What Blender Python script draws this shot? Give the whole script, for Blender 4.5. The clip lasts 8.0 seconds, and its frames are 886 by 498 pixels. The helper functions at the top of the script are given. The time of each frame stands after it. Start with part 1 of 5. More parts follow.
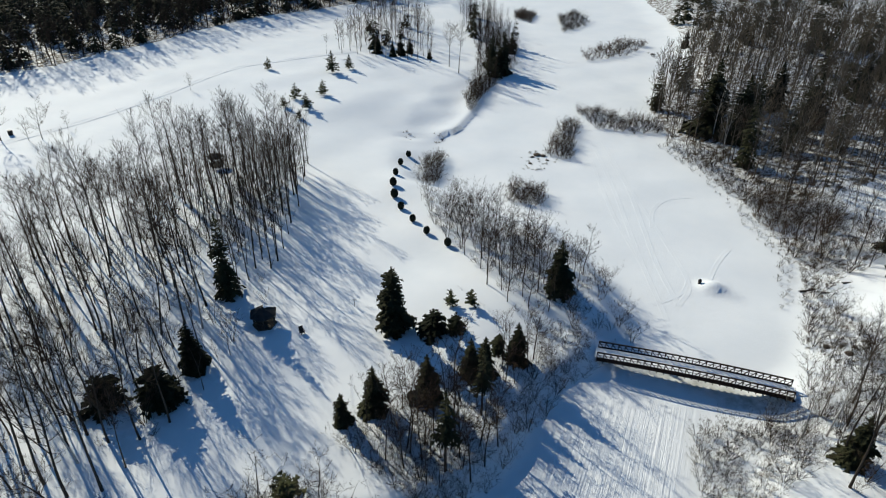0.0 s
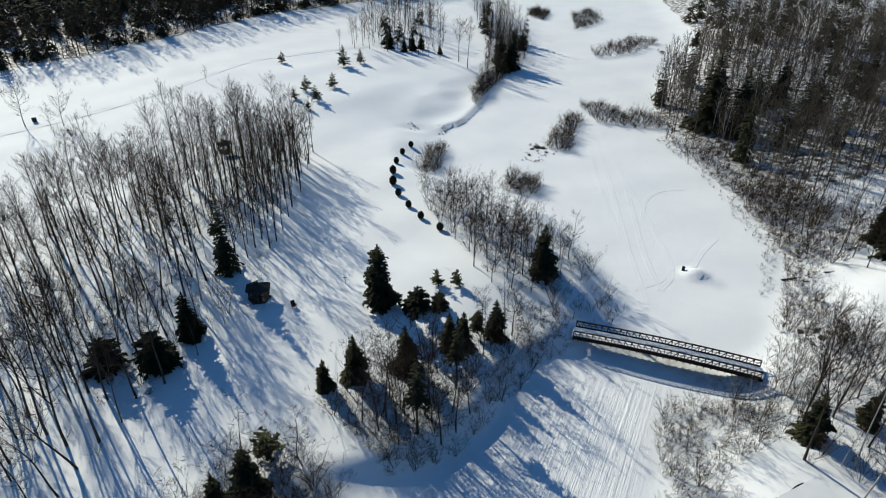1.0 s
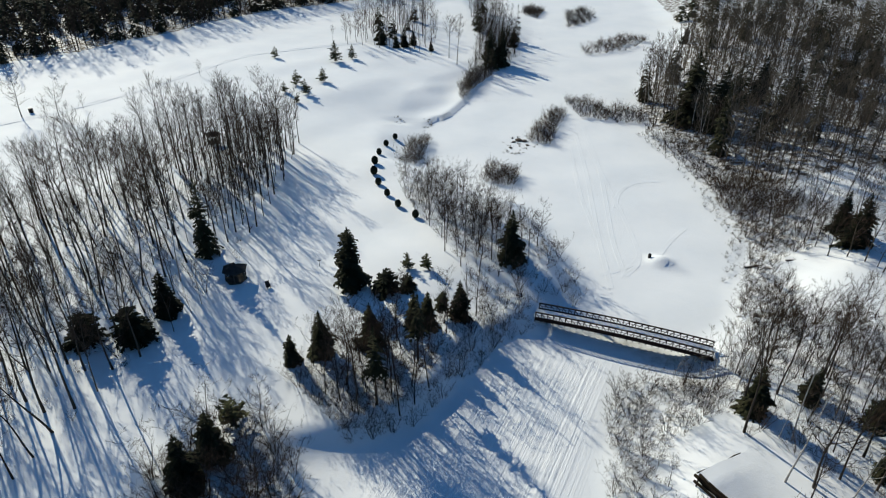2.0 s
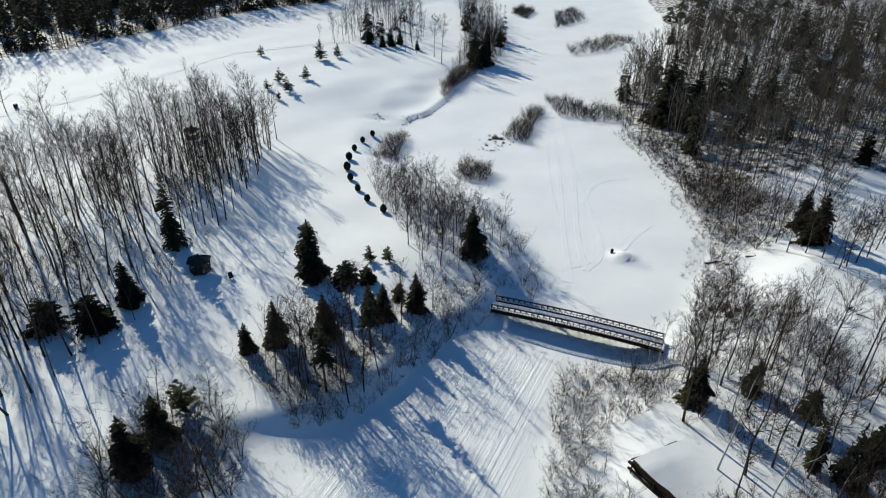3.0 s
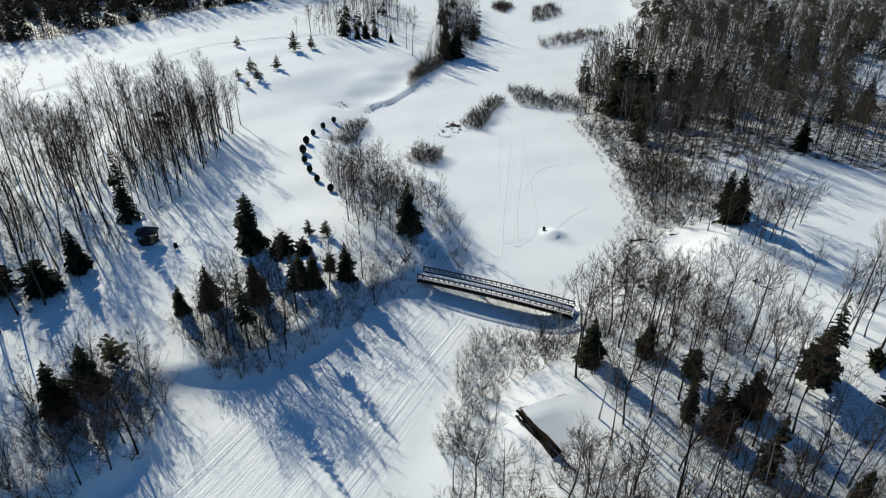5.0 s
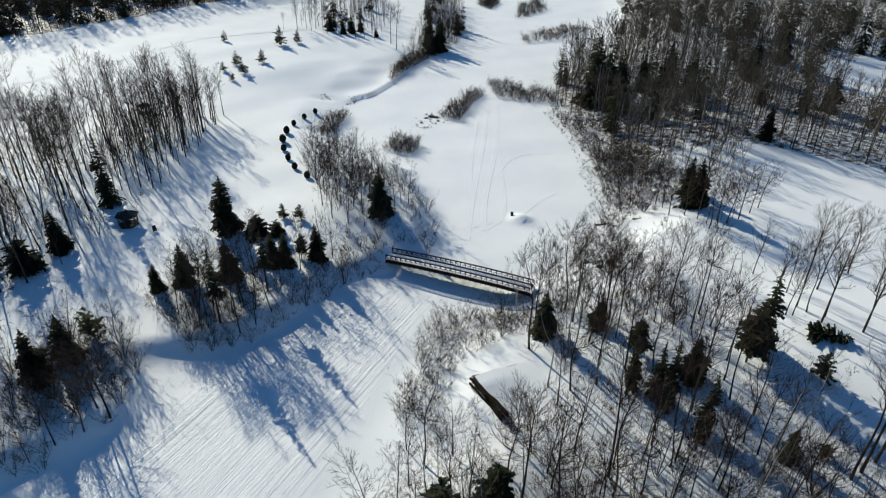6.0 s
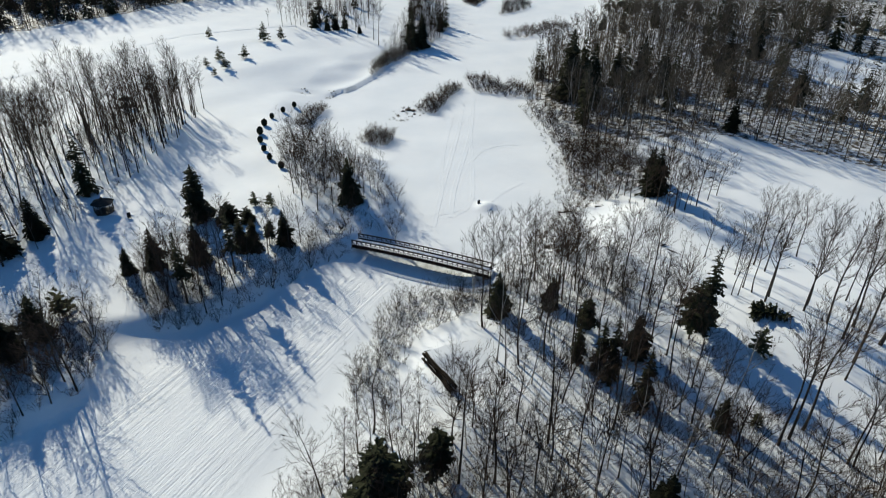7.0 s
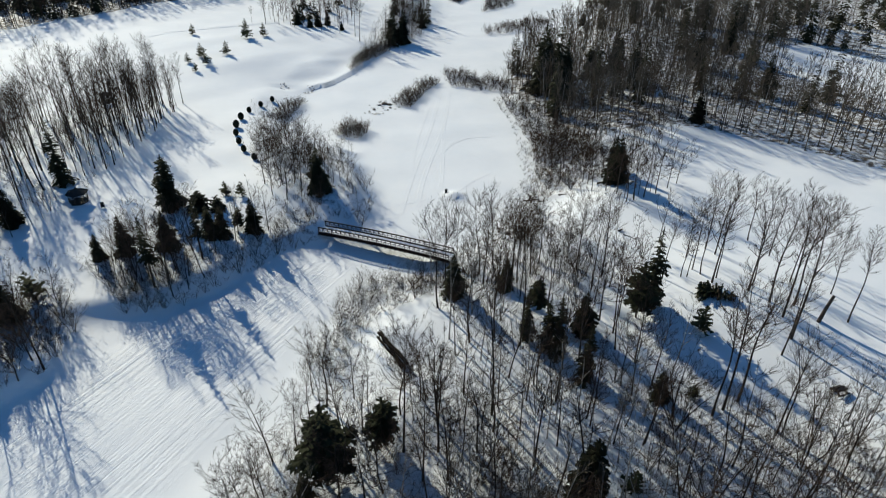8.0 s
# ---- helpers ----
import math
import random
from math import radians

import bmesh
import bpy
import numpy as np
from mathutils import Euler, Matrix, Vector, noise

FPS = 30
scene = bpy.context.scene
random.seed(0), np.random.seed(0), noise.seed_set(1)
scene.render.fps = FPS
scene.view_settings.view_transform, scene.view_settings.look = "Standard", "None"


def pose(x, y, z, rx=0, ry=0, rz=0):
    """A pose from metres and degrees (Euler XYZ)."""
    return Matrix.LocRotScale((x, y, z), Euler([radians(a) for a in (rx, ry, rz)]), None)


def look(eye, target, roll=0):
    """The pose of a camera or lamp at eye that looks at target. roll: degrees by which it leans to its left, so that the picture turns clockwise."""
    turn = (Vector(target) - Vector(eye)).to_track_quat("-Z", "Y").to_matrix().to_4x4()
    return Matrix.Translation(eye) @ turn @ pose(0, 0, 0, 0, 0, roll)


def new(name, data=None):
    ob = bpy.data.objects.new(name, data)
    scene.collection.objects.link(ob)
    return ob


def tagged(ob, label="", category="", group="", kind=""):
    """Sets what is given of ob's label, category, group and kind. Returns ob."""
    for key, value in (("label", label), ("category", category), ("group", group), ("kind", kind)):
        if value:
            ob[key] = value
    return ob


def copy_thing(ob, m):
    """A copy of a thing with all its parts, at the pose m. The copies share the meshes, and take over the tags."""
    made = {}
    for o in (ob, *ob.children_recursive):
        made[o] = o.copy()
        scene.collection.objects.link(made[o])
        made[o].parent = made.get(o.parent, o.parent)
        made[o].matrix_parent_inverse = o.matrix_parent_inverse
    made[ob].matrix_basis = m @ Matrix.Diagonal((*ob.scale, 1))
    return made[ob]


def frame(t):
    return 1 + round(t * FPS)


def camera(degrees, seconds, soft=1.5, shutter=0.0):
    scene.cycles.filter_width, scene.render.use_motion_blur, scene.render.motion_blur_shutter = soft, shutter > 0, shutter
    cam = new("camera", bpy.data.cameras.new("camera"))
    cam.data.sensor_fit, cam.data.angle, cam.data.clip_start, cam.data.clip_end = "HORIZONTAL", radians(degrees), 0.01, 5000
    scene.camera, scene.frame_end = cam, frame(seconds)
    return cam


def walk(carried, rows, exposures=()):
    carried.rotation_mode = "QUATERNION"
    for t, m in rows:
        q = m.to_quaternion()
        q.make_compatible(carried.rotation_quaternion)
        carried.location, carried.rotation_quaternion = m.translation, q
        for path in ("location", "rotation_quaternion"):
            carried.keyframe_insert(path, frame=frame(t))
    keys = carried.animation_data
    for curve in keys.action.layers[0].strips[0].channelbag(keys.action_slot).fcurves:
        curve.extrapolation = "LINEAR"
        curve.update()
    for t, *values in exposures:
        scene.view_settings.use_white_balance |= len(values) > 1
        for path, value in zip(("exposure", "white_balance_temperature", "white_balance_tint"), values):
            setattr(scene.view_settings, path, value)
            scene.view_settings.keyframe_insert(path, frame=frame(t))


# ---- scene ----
cam = camera(68.7, 8.0, 1.1)
METRES, EYE, TILT, LEAN, TURN = 60.0, 58.5, 0.0, 0.0, 0.0
ROWS = [
    (0.0, 0.0, 0.0, 0.0, 0.3, -31.6, -0.48),
    (0.5, 0.0472, -0.0423, -0.0008, 1.89, -31.62, -0.39),
    (1.0, 0.0944, -0.0849, -0.0018, 2.58, -31.61, -0.29),
    (1.5, 0.1417, -0.1269, -0.0029, 2.96, -31.61, -0.32),
    (3.0, 0.3161, -0.1845, -0.0055, 3.89, -31.49, -0.53),
    (3.5, 0.3778, -0.1965, -0.0066, 4.11, -31.47, -0.57),
    (4.0, 0.434, -0.2186, -0.0074, 4.4, -31.48, -0.63),
    (4.5, 0.4834, -0.2534, -0.0079, 4.59, -31.53, -0.68),
    (6.0, 0.626, -0.3758, -0.0093, 4.47, -31.68, -0.73),
    (6.5, 0.6787, -0.4111, -0.01, 4.45, -31.68, -0.75),
    (7.0, 0.7334, -0.4433, -0.011, 4.36, -31.7, -0.69),
    (7.5, 0.7882, -0.4745, -0.0119, 4.22, -31.71, -0.58),
    (8.0, 0.8433, -0.5052, -0.013, 4.11, -31.74, -0.48),
]
walk(cam, [(t, pose(0, 0, EYE, TILT, LEAN, TURN) @ pose(METRES * x, METRES * y, METRES * z, 90 + pitch, roll, yaw)) for t, x, y, z, yaw, pitch, roll in ROWS],
     exposures=((0.0, 0.18, 6500, 9), (8.0, 0.18, 6500, 9)))

# ---- light: low winter sun ahead and to the side, clear blue sky ----
SUN_ANGLE, SUN_HIGH = 131.0, 27.0
world = bpy.data.worlds.new("winter_sky")
scene.world = world
world.use_nodes = True
sky = world.node_tree.nodes.new("ShaderNodeTexSky")
sky.sky_type, sky.sun_disc = "NISHITA", False
sky.sun_elevation, sky.sun_rotation = radians(SUN_HIGH), radians(90 - SUN_ANGLE)
sky.air_density, sky.dust_density, sky.ozone_density = 1.0, 0.2, 4.0
deep = world.node_tree.nodes.new("ShaderNodeMix")
deep.data_type, deep.blend_type = "RGBA", "MULTIPLY"
deep.inputs[0].default_value, deep.inputs[7].default_value = 1.0, (0.60, 1.0, 1.23, 1)
world.node_tree.links.new(sky.outputs[0], deep.inputs[6])
world.node_tree.links.new(deep.outputs[2], world.node_tree.nodes["Background"].inputs[0])
world.node_tree.nodes["Background"].inputs[1].default_value = 0.067
sun = new("sun", bpy.data.lights.new("sun", "SUN"))
sun.data.energy, sun.data.angle, sun.data.color = 4.4, radians(0.55), (1.0, 0.96, 0.79)
sun.matrix_world = look((-180, 200, 140), (-180 - math.cos(radians(SUN_ANGLE)) * 100, 200 - math.sin(radians(SUN_ANGLE)) * 100, 140 - math.tan(radians(SUN_HIGH)) * 100))


# ---- materials ----
def material(name, rough=0.8, metal=0.0):
    m = bpy.data.materials.new(name)
    m.use_nodes = True
    b = m.node_tree.nodes["Principled BSDF"]
    b.inputs["Roughness"].default_value, b.inputs["Metallic"].default_value = rough, metal
    return m, m.node_tree.nodes, m.node_tree.links, b


def noise_node(nodes, links, vector, scale, detail=4.0, rough=0.55):
    n = nodes.new("ShaderNodeTexNoise")
    n.inputs["Scale"].default_value, n.inputs["Detail"].default_value, n.inputs["Roughness"].default_value = scale, detail, rough
    if vector is not None:
        links.new(vector, n.inputs["Vector"])
    return n.outputs["Fac"]


def ramp_node(nodes, links, fac, stops):
    r = nodes.new("ShaderNodeValToRGB")
    while len(r.color_ramp.elements) < len(stops):
        r.color_ramp.elements.new(0.5)
    for e, (at, c) in zip(r.color_ramp.elements, stops):
        e.position, e.color = at, (*c, 1) if len(c) == 3 else c
    links.new(fac, r.inputs[0])
    return r.outputs[0]


def math_node(nodes, links, op, a, b, clamp=False):
    n = nodes.new("ShaderNodeMath")
    n.operation, n.use_clamp = op, clamp
    for i, v in enumerate((a, b)):
        if isinstance(v, (int, float)):
            n.inputs[i].default_value = v
        else:
            links.new(v, n.inputs[i])
    return n.outputs[0]


def mix_node(nodes, links, fac, a, b):
    n = nodes.new("ShaderNodeMix")
    n.data_type = "RGBA"
    for socket, v in ((n.inputs[0], fac), (n.inputs[6], a), (n.inputs[7], b)):
        if isinstance(v, tuple):
            socket.default_value = (*v, 1)
        elif isinstance(v, (int, float)):
            socket.default_value = v
        else:
            links.new(v, socket)
    return n.outputs[2]


def bump_node(nodes, links, height, strength, distance, normal=None):
    n = nodes.new("ShaderNodeBump")
    n.inputs["Strength"].default_value, n.inputs["Distance"].default_value = strength, distance
    links.new(height, n.inputs["Height"])
    if normal is not None:
        links.new(normal, n.inputs["Normal"])
    return n.outputs[0]


def varied(name, dark, light, scale, rough=0.85, metal=0.0, bump=0.3, depth=0.02, per_object=0.0, stretch=(1, 1, 1), sheen=0.12):
    """A material of two tones, mottled at two scales, with fine relief."""
    m, nodes, links, b = material(name, rough, metal)
    b.inputs["Specular IOR Level"].default_value = sheen
    at = nodes.new("ShaderNodeTexCoord").outputs["Object"]
    mp = nodes.new("ShaderNodeMapping")
    mp.inputs["Scale"].default_value = stretch
    links.new(at, mp.inputs[0])
    big = noise_node(nodes, links, mp.outputs[0], scale * 0.23, 3)
    fine = noise_node(nodes, links, mp.outputs[0], scale * 2.1, 5, 0.65)
    both = math_node(nodes, links, "ADD", math_node(nodes, links, "MULTIPLY", big, 0.5), math_node(nodes, links, "MULTIPLY", fine, 0.5))
    if per_object:
        shift = math_node(nodes, links, "MULTIPLY", math_node(nodes, links, "SUBTRACT", nodes.new("ShaderNodeObjectInfo").outputs["Random"], 0.5), per_object)
        both = math_node(nodes, links, "ADD", both, shift)
    links.new(ramp_node(nodes, links, both, [(0.32, dark), (0.68, light)]), b.inputs["Base Color"])
    links.new(bump_node(nodes, links, fine, bump, depth), b.inputs["Normal"])
    return m


def snow_material(name, tracks):
    m, nodes, links, b = material(name, 0.72)
    b.inputs["Specular IOR Level"].default_value = 0.12
    at = nodes.new("ShaderNodeNewGeometry").outputs["Position"]
    wide = noise_node(nodes, links, at, 0.09, 4)
    mid = noise_node(nodes, links, at, 0.7, 5, 0.6)
    fine = noise_node(nodes, links, at, 5.0, 4, 0.6)
    clean = ramp_node(nodes, links, wide, [(0.3, (0.80, 0.82, 0.84)), (0.7, (0.88, 0.885, 0.89))])
    normal = bump_node(nodes, links, mid, 0.13, 0.35)
    normal = bump_node(nodes, links, fine, 0.3, 0.05, normal)
    if tracks:
        # packed stripes left by sledges along the river
        turn = nodes.new("ShaderNodeMapping")
        turn.inputs["Rotation"].default_value = (0, 0, radians(-67))
        links.new(at, turn.inputs[0])
        long = nodes.new("ShaderNodeMapping")
        long.inputs["Scale"].default_value = (0.018, 1.5, 1)
        links.new(turn.outputs[0], long.inputs[0])
        stripes = noise_node(nodes, links, long.outputs[0], 1.0, 5, 0.75)
        lane = nodes.new("ShaderNodeAttribute")
        lane.attribute_name = "lane"
        groove = math_node(nodes, links, "MULTIPLY", stripes, lane.outputs["Fac"])
        normal = bump_node(nodes, links, groove, 0.8, 0.30, normal)
        # dry grass, soil and leaves that show through thin snow; in the far woods also painted shade
        bare = nodes.new("ShaderNodeAttribute")
        bare.attribute_name = "bare"
        patch = math_node(nodes, links, "ADD", math_node(nodes, links, "MULTIPLY", mid, 0.7), math_node(nodes, links, "MULTIPLY", fine, 0.3))
        show = math_node(nodes, links, "MULTIPLY", math_node(nodes, links, "SUBTRACT", math_node(nodes, links, "ADD", patch, math_node(nodes, links, "MULTIPLY", bare.outputs["Fac"], 0.30)), 0.70), 9.0, True)
        soil_and_shade = ramp_node(nodes, links, fine, [(0.3, (0.055, 0.042, 0.030)), (0.55, (0.13, 0.098, 0.066)), (0.75, (0.24, 0.19, 0.125))])
        # grey slush by the bridge; along the creek the same grey paints hollow shade
        wet_and_shade = nodes.new("ShaderNodeAttribute")
        wet_and_shade.attribute_name = "wet_and_shade"
        slush_and_shade = math_node(nodes, links, "MULTIPLY", wet_and_shade.outputs["Fac"], math_node(nodes, links, "MULTIPLY", math_node(nodes, links, "SUBTRACT", mid, 0.25), 2.6, True))
        clean = mix_node(nodes, links, slush_and_shade, clean, (0.36, 0.36, 0.32))
        clean = mix_node(nodes, links, show, clean, soil_and_shade)
    links.new(clean, b.inputs["Base Color"])
    links.new(normal, b.inputs["Normal"])
    b.inputs["Subsurface Weight"].default_value = 0.0
    return m


SNOW = snow_material("snow_ground", True)
SNOW_CAP = snow_material("snow_cap", False)
BARK = varied("aspen_bark", (0.022, 0.018, 0.0145), (0.105, 0.085, 0.068), 3.0, 0.9, per_object=0.25, stretch=(1, 1, 0.3))
TWIG = varied("bare_twigs", (0.030, 0.020, 0.0145), (0.088, 0.058, 0.042), 1.2, 0.9, per_object=0.35, sheen=0.06)
# twig brown made lighter: sun from behind the north-east crowns is painted in
SUNLIT_TWIG = varied("sunlit_forest_twigs", (0.050, 0.040, 0.030), (0.19, 0.152, 0.115), 0.5, 0.9, sheen=0.06)
PALE_TWIG = varied("pale_twigs", (0.065, 0.054, 0.042), (0.19, 0.16, 0.128), 1.2, 0.9, per_object=0.3, sheen=0.06)
ALDER = varied("alder_twigs", (0.026, 0.018, 0.013), (0.085, 0.057, 0.041), 1.2, 0.9, per_object=0.3, sheen=0.06)
RUSSET = varied("russet_twigs", (0.12, 0.065, 0.042), (0.24, 0.13, 0.085), 1.2, 0.85, per_object=0.2)
BIRCH = varied("birch_bark", (0.22, 0.20, 0.18), (0.60, 0.57, 0.53), 4.0, 0.8, per_object=0.15, stretch=(1, 1, 2.5))
CONBARK = varied("spruce_bark", (0.045, 0.034, 0.027), (0.12, 0.09, 0.07), 5.0, 0.95)
NEEDLE = varied("spruce_needles", (0.012, 0.013, 0.007), (0.038, 0.038, 0.019), 1.6, 0.9, per_object=0.3, sheen=0.1)
OLIVE = varied("olive_needles", (0.012, 0.015, 0.008), (0.042, 0.044, 0.022), 2.0, 0.9, per_object=0.3, sheen=0.1)
PINE = varied("pine_needles", (0.030, 0.036, 0.016), (0.085, 0.085, 0.040), 2.2, 0.9, per_object=0.3, sheen=0.1)
CEDAR = varied("cedar_leaves", (0.008, 0.012, 0.008), (0.028, 0.033, 0.020), 3.0, 0.8, per_object=0.2)
RUST = varied("weathered_steel", (0.014, 0.009, 0.008), (0.045, 0.027, 0.021), 3.0, 0.85, 0.0, per_object=0.1)
TIMBER = varied("old_timber", (0.030, 0.026, 0.024), (0.09, 0.078, 0.066), 4.0, 0.85, stretch=(1, 1, 0.4))
SHINGLE = varied("dark_shingles", (0.018, 0.018, 0.019), (0.055, 0.052, 0.050), 6.0, 0.9)
LOGS = varied("dark_old_logs", (0.006, 0.0045, 0.003), (0.028, 0.019, 0.012), 2.5, 0.95, bump=0.8, depth=0.06)
ROCK = varied("dark_rock", (0.045, 0.034, 0.026), (0.17, 0.13, 0.10), 1.4, 0.9, bump=0.8, depth=0.12)
REED = varied("dry_reeds", (0.11, 0.085, 0.055), (0.27, 0.21, 0.14), 2.0, 0.9)
BLACK = varied("black_plastic", (0.010, 0.010, 0.011), (0.030, 0.030, 0.031), 5.0, 0.5)
PLANK = varied("grey_planks", (0.10, 0.09, 0.08), (0.26, 0.24, 0.21), 3.0, 0.85)


# ---- ground ----
ICE = -3.3
# outline of the frozen pond, creek and river, along the shore
LOW = [(-60, -60), (-24, 12), (-9.2, 24.7), (-6.4, 27.5), (-4.0, 31), (-3.6, 36), (0, 41), (4.5, 44.5), (9.2, 53.5), (13.7, 60.6),
       (18.3, 65.7), (22.5, 67.2), (25.5, 75.2), (32.1, 78.2), (31.6, 88.4), (26.1, 100.5), (21.9, 109.6), (13, 113.1),
       (5, 121), (-0.5, 129), (0, 141), (2, 158), (8.4, 184.3), (20, 204), (25.3, 225.1), (17.6, 290.3), (10, 420),
       (95, 420), (83.6, 272.7), (70.1, 212.8), (58, 198), (55.3, 151.4), (61.0, 131.7), (61.7, 113.2), (63.4, 98.1),
       (56.0, 84.4), (51.6, 77.2), (46, 67.5), (43.4, 60.5), (33.1, 57), (28.0, 43.0), (23, 25), (10, -12), (-20, -70)]
# upland heights: x, y, z
UP = [(-16, 44, -1.0), (-22, 62, -0.6), (-19, 71, 0.4), (-7, 72, 0.4), (1, 78, 0.5), (0.7, 97, -0.3), (-8, 138, -1.2), (-1, 152, -2.3), (-10, 118, -0.4),
      (-34, 175, 0.6), (-55, 194, 1.0), (-93, 141, 0.5), (6, 178, -1.9), (35.5, 39.5, -1.1), (39, 36.0, -0.8), (38.2, 41.5, -1.1), (44, 43, 0.2), (47, 47, 0.0), (34, 53, -2.0), (34, 30, -1.8), (30, 16, -2.0), (46, 33, -0.6), (56, 52, -0.3), (65, 61, -0.5), (81, 48, 0.9),
      (73, 28, -1.4), (92, 54, 1.0), (78, 85, 1.0), (95, 120, 1.0), (47, 19, -3.0), (60, 32, -2.2), (60, 18, -3.4), (85, 20, -2.8), (-45, 60, 0.0), (-60, 110, 0.3), (-100, 230, 1.5), (130, 220, 2.0),
      (19, 71, -1.3), (47.5, 61, -1.3), (48, 60, -1.4), (-12, 34, -1.0), (64, 140, -1.6), (64, 110, -1.0), (22, 222, -1.8)]


CREEK = [(11.5, 190), (10.3, 181.8), (7.5, 170.0), (4.2, 159.8), (0.6, 155.4)]


def shore(x, y):
    """Distance from the shore line: positive on land, negative on the ice."""
    best = np.full(x.shape, 1e9)
    inside = np.zeros(x.shape, bool)
    for (ax, ay), (bx, by) in zip(LOW, LOW[1:] + LOW[:1]):
        dx, dy = bx - ax, by - ay
        f = np.clip(((x - ax) * dx + (y - ay) * dy) / (dx * dx + dy * dy), 0, 1)
        best = np.minimum(best, np.hypot(x - ax - f * dx, y - ay - f * dy))
        with np.errstate(divide="ignore", invalid="ignore"):
            inside ^= ((ay > y) != (by > y)) & (x < dx * (y - ay) / (dy if dy else 1e-9) + ax)
    return np.where(inside, -best, best)


def hump(x, y, cx, cy, rx, ry, turn, high):
    c, s = math.cos(radians(turn)), math.sin(radians(turn))
    u, v = ((x - cx) * c + (y - cy) * s) / rx, (-(x - cx) * s + (y - cy) * c) / ry
    return high * np.exp(-(u * u + v * v) ** 1.5)


def ground_height(x, y):
    x, y = np.asarray(x, float), np.asarray(y, float)
    top = weight = 0.0
    for ux, uy, uz in UP:
        w = 1 / ((x - ux) ** 2 + (y - uy) ** 2 + 36.0) ** 1.5
        top, weight = top + w * uz, weight + w
    top = top / weight
    wide = 0.09 * np.sin(x / 7.1 + 1.3 * np.sin(y / 9.0)) + 0.08 * np.sin(y / 6.3 + x / 17.0) + 0.05 * np.sin(x / 2.9 - y / 3.7)
    top = top + wide + hump(x, y, 69.5, 79.5, 9, 6, -28, 0.15) + hump(x, y, 0, 170, 14, 12, 40, 0.28) + hump(x, y, -14, 178, 16, 10, 10, 0.2)
    # creek channel with a cut bank
    groove, west = np.full(x.shape, 1e9), np.zeros(x.shape)
    for (ax, ay), (bx, by) in zip(CREEK, CREEK[1:]):
        f = np.clip(((x - ax) * (bx - ax) + (y - ay) * (by - ay)) / ((bx - ax) ** 2 + (by - ay) ** 2), 0, 1)
        gap = np.hypot(x - ax - f * (bx - ax), y - ay - f * (by - ay))
        west = np.where(gap < groove, ((bx - ax) * (y - ay) - (by - ay) * (x - ax)) < 0, west)
        groove = np.minimum(groove, gap)
    d = shore(x, y) + 0.5 * np.sin(x / 2.3 + y / 5.1) + 0.4 * np.sin(y / 1.9 - x / 3.3)
    f = np.clip((d + 0.6) / (4.6 + 12.0 * np.exp(-((y - 40) / 5.5) ** 2) / (1 + np.exp(np.clip((x - 4) / 2, -9, 9))) + 1.9 / (1 + np.exp(-np.clip((y - 74) / 3, -9, 9))) + 5.0 / (1 + np.exp(-np.clip((x - 56) / 2.5, -9, 9))) + 8.0 / (1 + np.exp(-np.clip((x - 27) / 2, -9, 9))) + 8.0 / (1 + np.exp(-np.clip((y - 122) / 4, -9, 9))) + 9.0 / (1 + np.exp(-np.clip((x - 6) / 2, -9, 9))) / (1 + np.exp(-np.clip((36 - y) / 3, -9, 9)))), 0, 1)
    f = f * f * (3 - 2 * f)
    floor = ICE + 0.05 * np.sin(x / 3.3 + y / 8) + 0.04 * np.sin(y / 2.7 - x / 6) + hump(x, y, 44.9, 89.0, 1.9, 1.5, 0, 0.9) + hump(x, y, 46.2, 87.6, 2.6, 1.2, -35, 0.35)
    return floor + (top - floor) * f + hump(x, y, 38.4, 36.3, 4.6, 2.0, -55, 0.55) + hump(x, y, 20.6, 70.5, 3.2, 3.2, -17, 1.1) + hump(x, y, 47.0, 62.1, 4.0, 3.4, -17, 1.2) + 0.75 * west * np.exp(-(groove / 4.2) ** 2) - hump(x, y, -9, 152, 3.5, 1.6, 0, 0.45)


def axis(stops):
    """Coordinates that run through the stops (start, step) with those steps."""
    out = []
    for (a, step), (b, _) in zip(stops, stops[1:]):
        n = max(1, round((b - a) / step))
        out += [a + (b - a) * i / n for i in range(n)]
    return np.array(out + [stops[-1][0]])


def in_outline(x, y, outline):
    inside = np.zeros(np.shape(x), bool)
    for (ax, ay), (bx, by) in zip(outline, outline[1:] + outline[:1]):
        inside ^= ((ay > y) != (by > y)) & (x < (bx - ax) * (y - ay) / ((by - ay) or 1e-9) + ax)
    return inside


WOOD_WEST = [(-30, 131), (-27, 103), (-26, 90), (-30, 81), (-31, 70), (-29, 60), (-32, 54), (-35, 44), (-38, 30), (-90, 24), (-78, 82), (-66, 96), (-61, 112), (-55, 124), (-43, 134)]
WOOD_YOUNG = [(-27, 88), (-27, 104), (-30, 131), (-43, 133), (-50, 112), (-40, 92)]
THICKET_MID = [(-2, 104), (6, 89), (11, 77), (20, 72.5), (30, 75), (28, 90), (18, 103), (6, 115), (-4, 121)]
BANK_GROVE = [(-12, 53), (-2.5, 44), (4, 46), (9, 53), (17, 65), (14, 70), (8, 61), (-2, 55)]
SOUTH_GROVE = [(-20, 24), (-23, 38), (-20, 43), (-14, 47), (-8, 41), (-6, 31), (-12, 22)]
EAST_BANK = [(31.5, 57), (43.5, 59), (42, 50), (36, 46), (34, 41), (33.5, 33), (27.5, 35), (28.5, 44)]
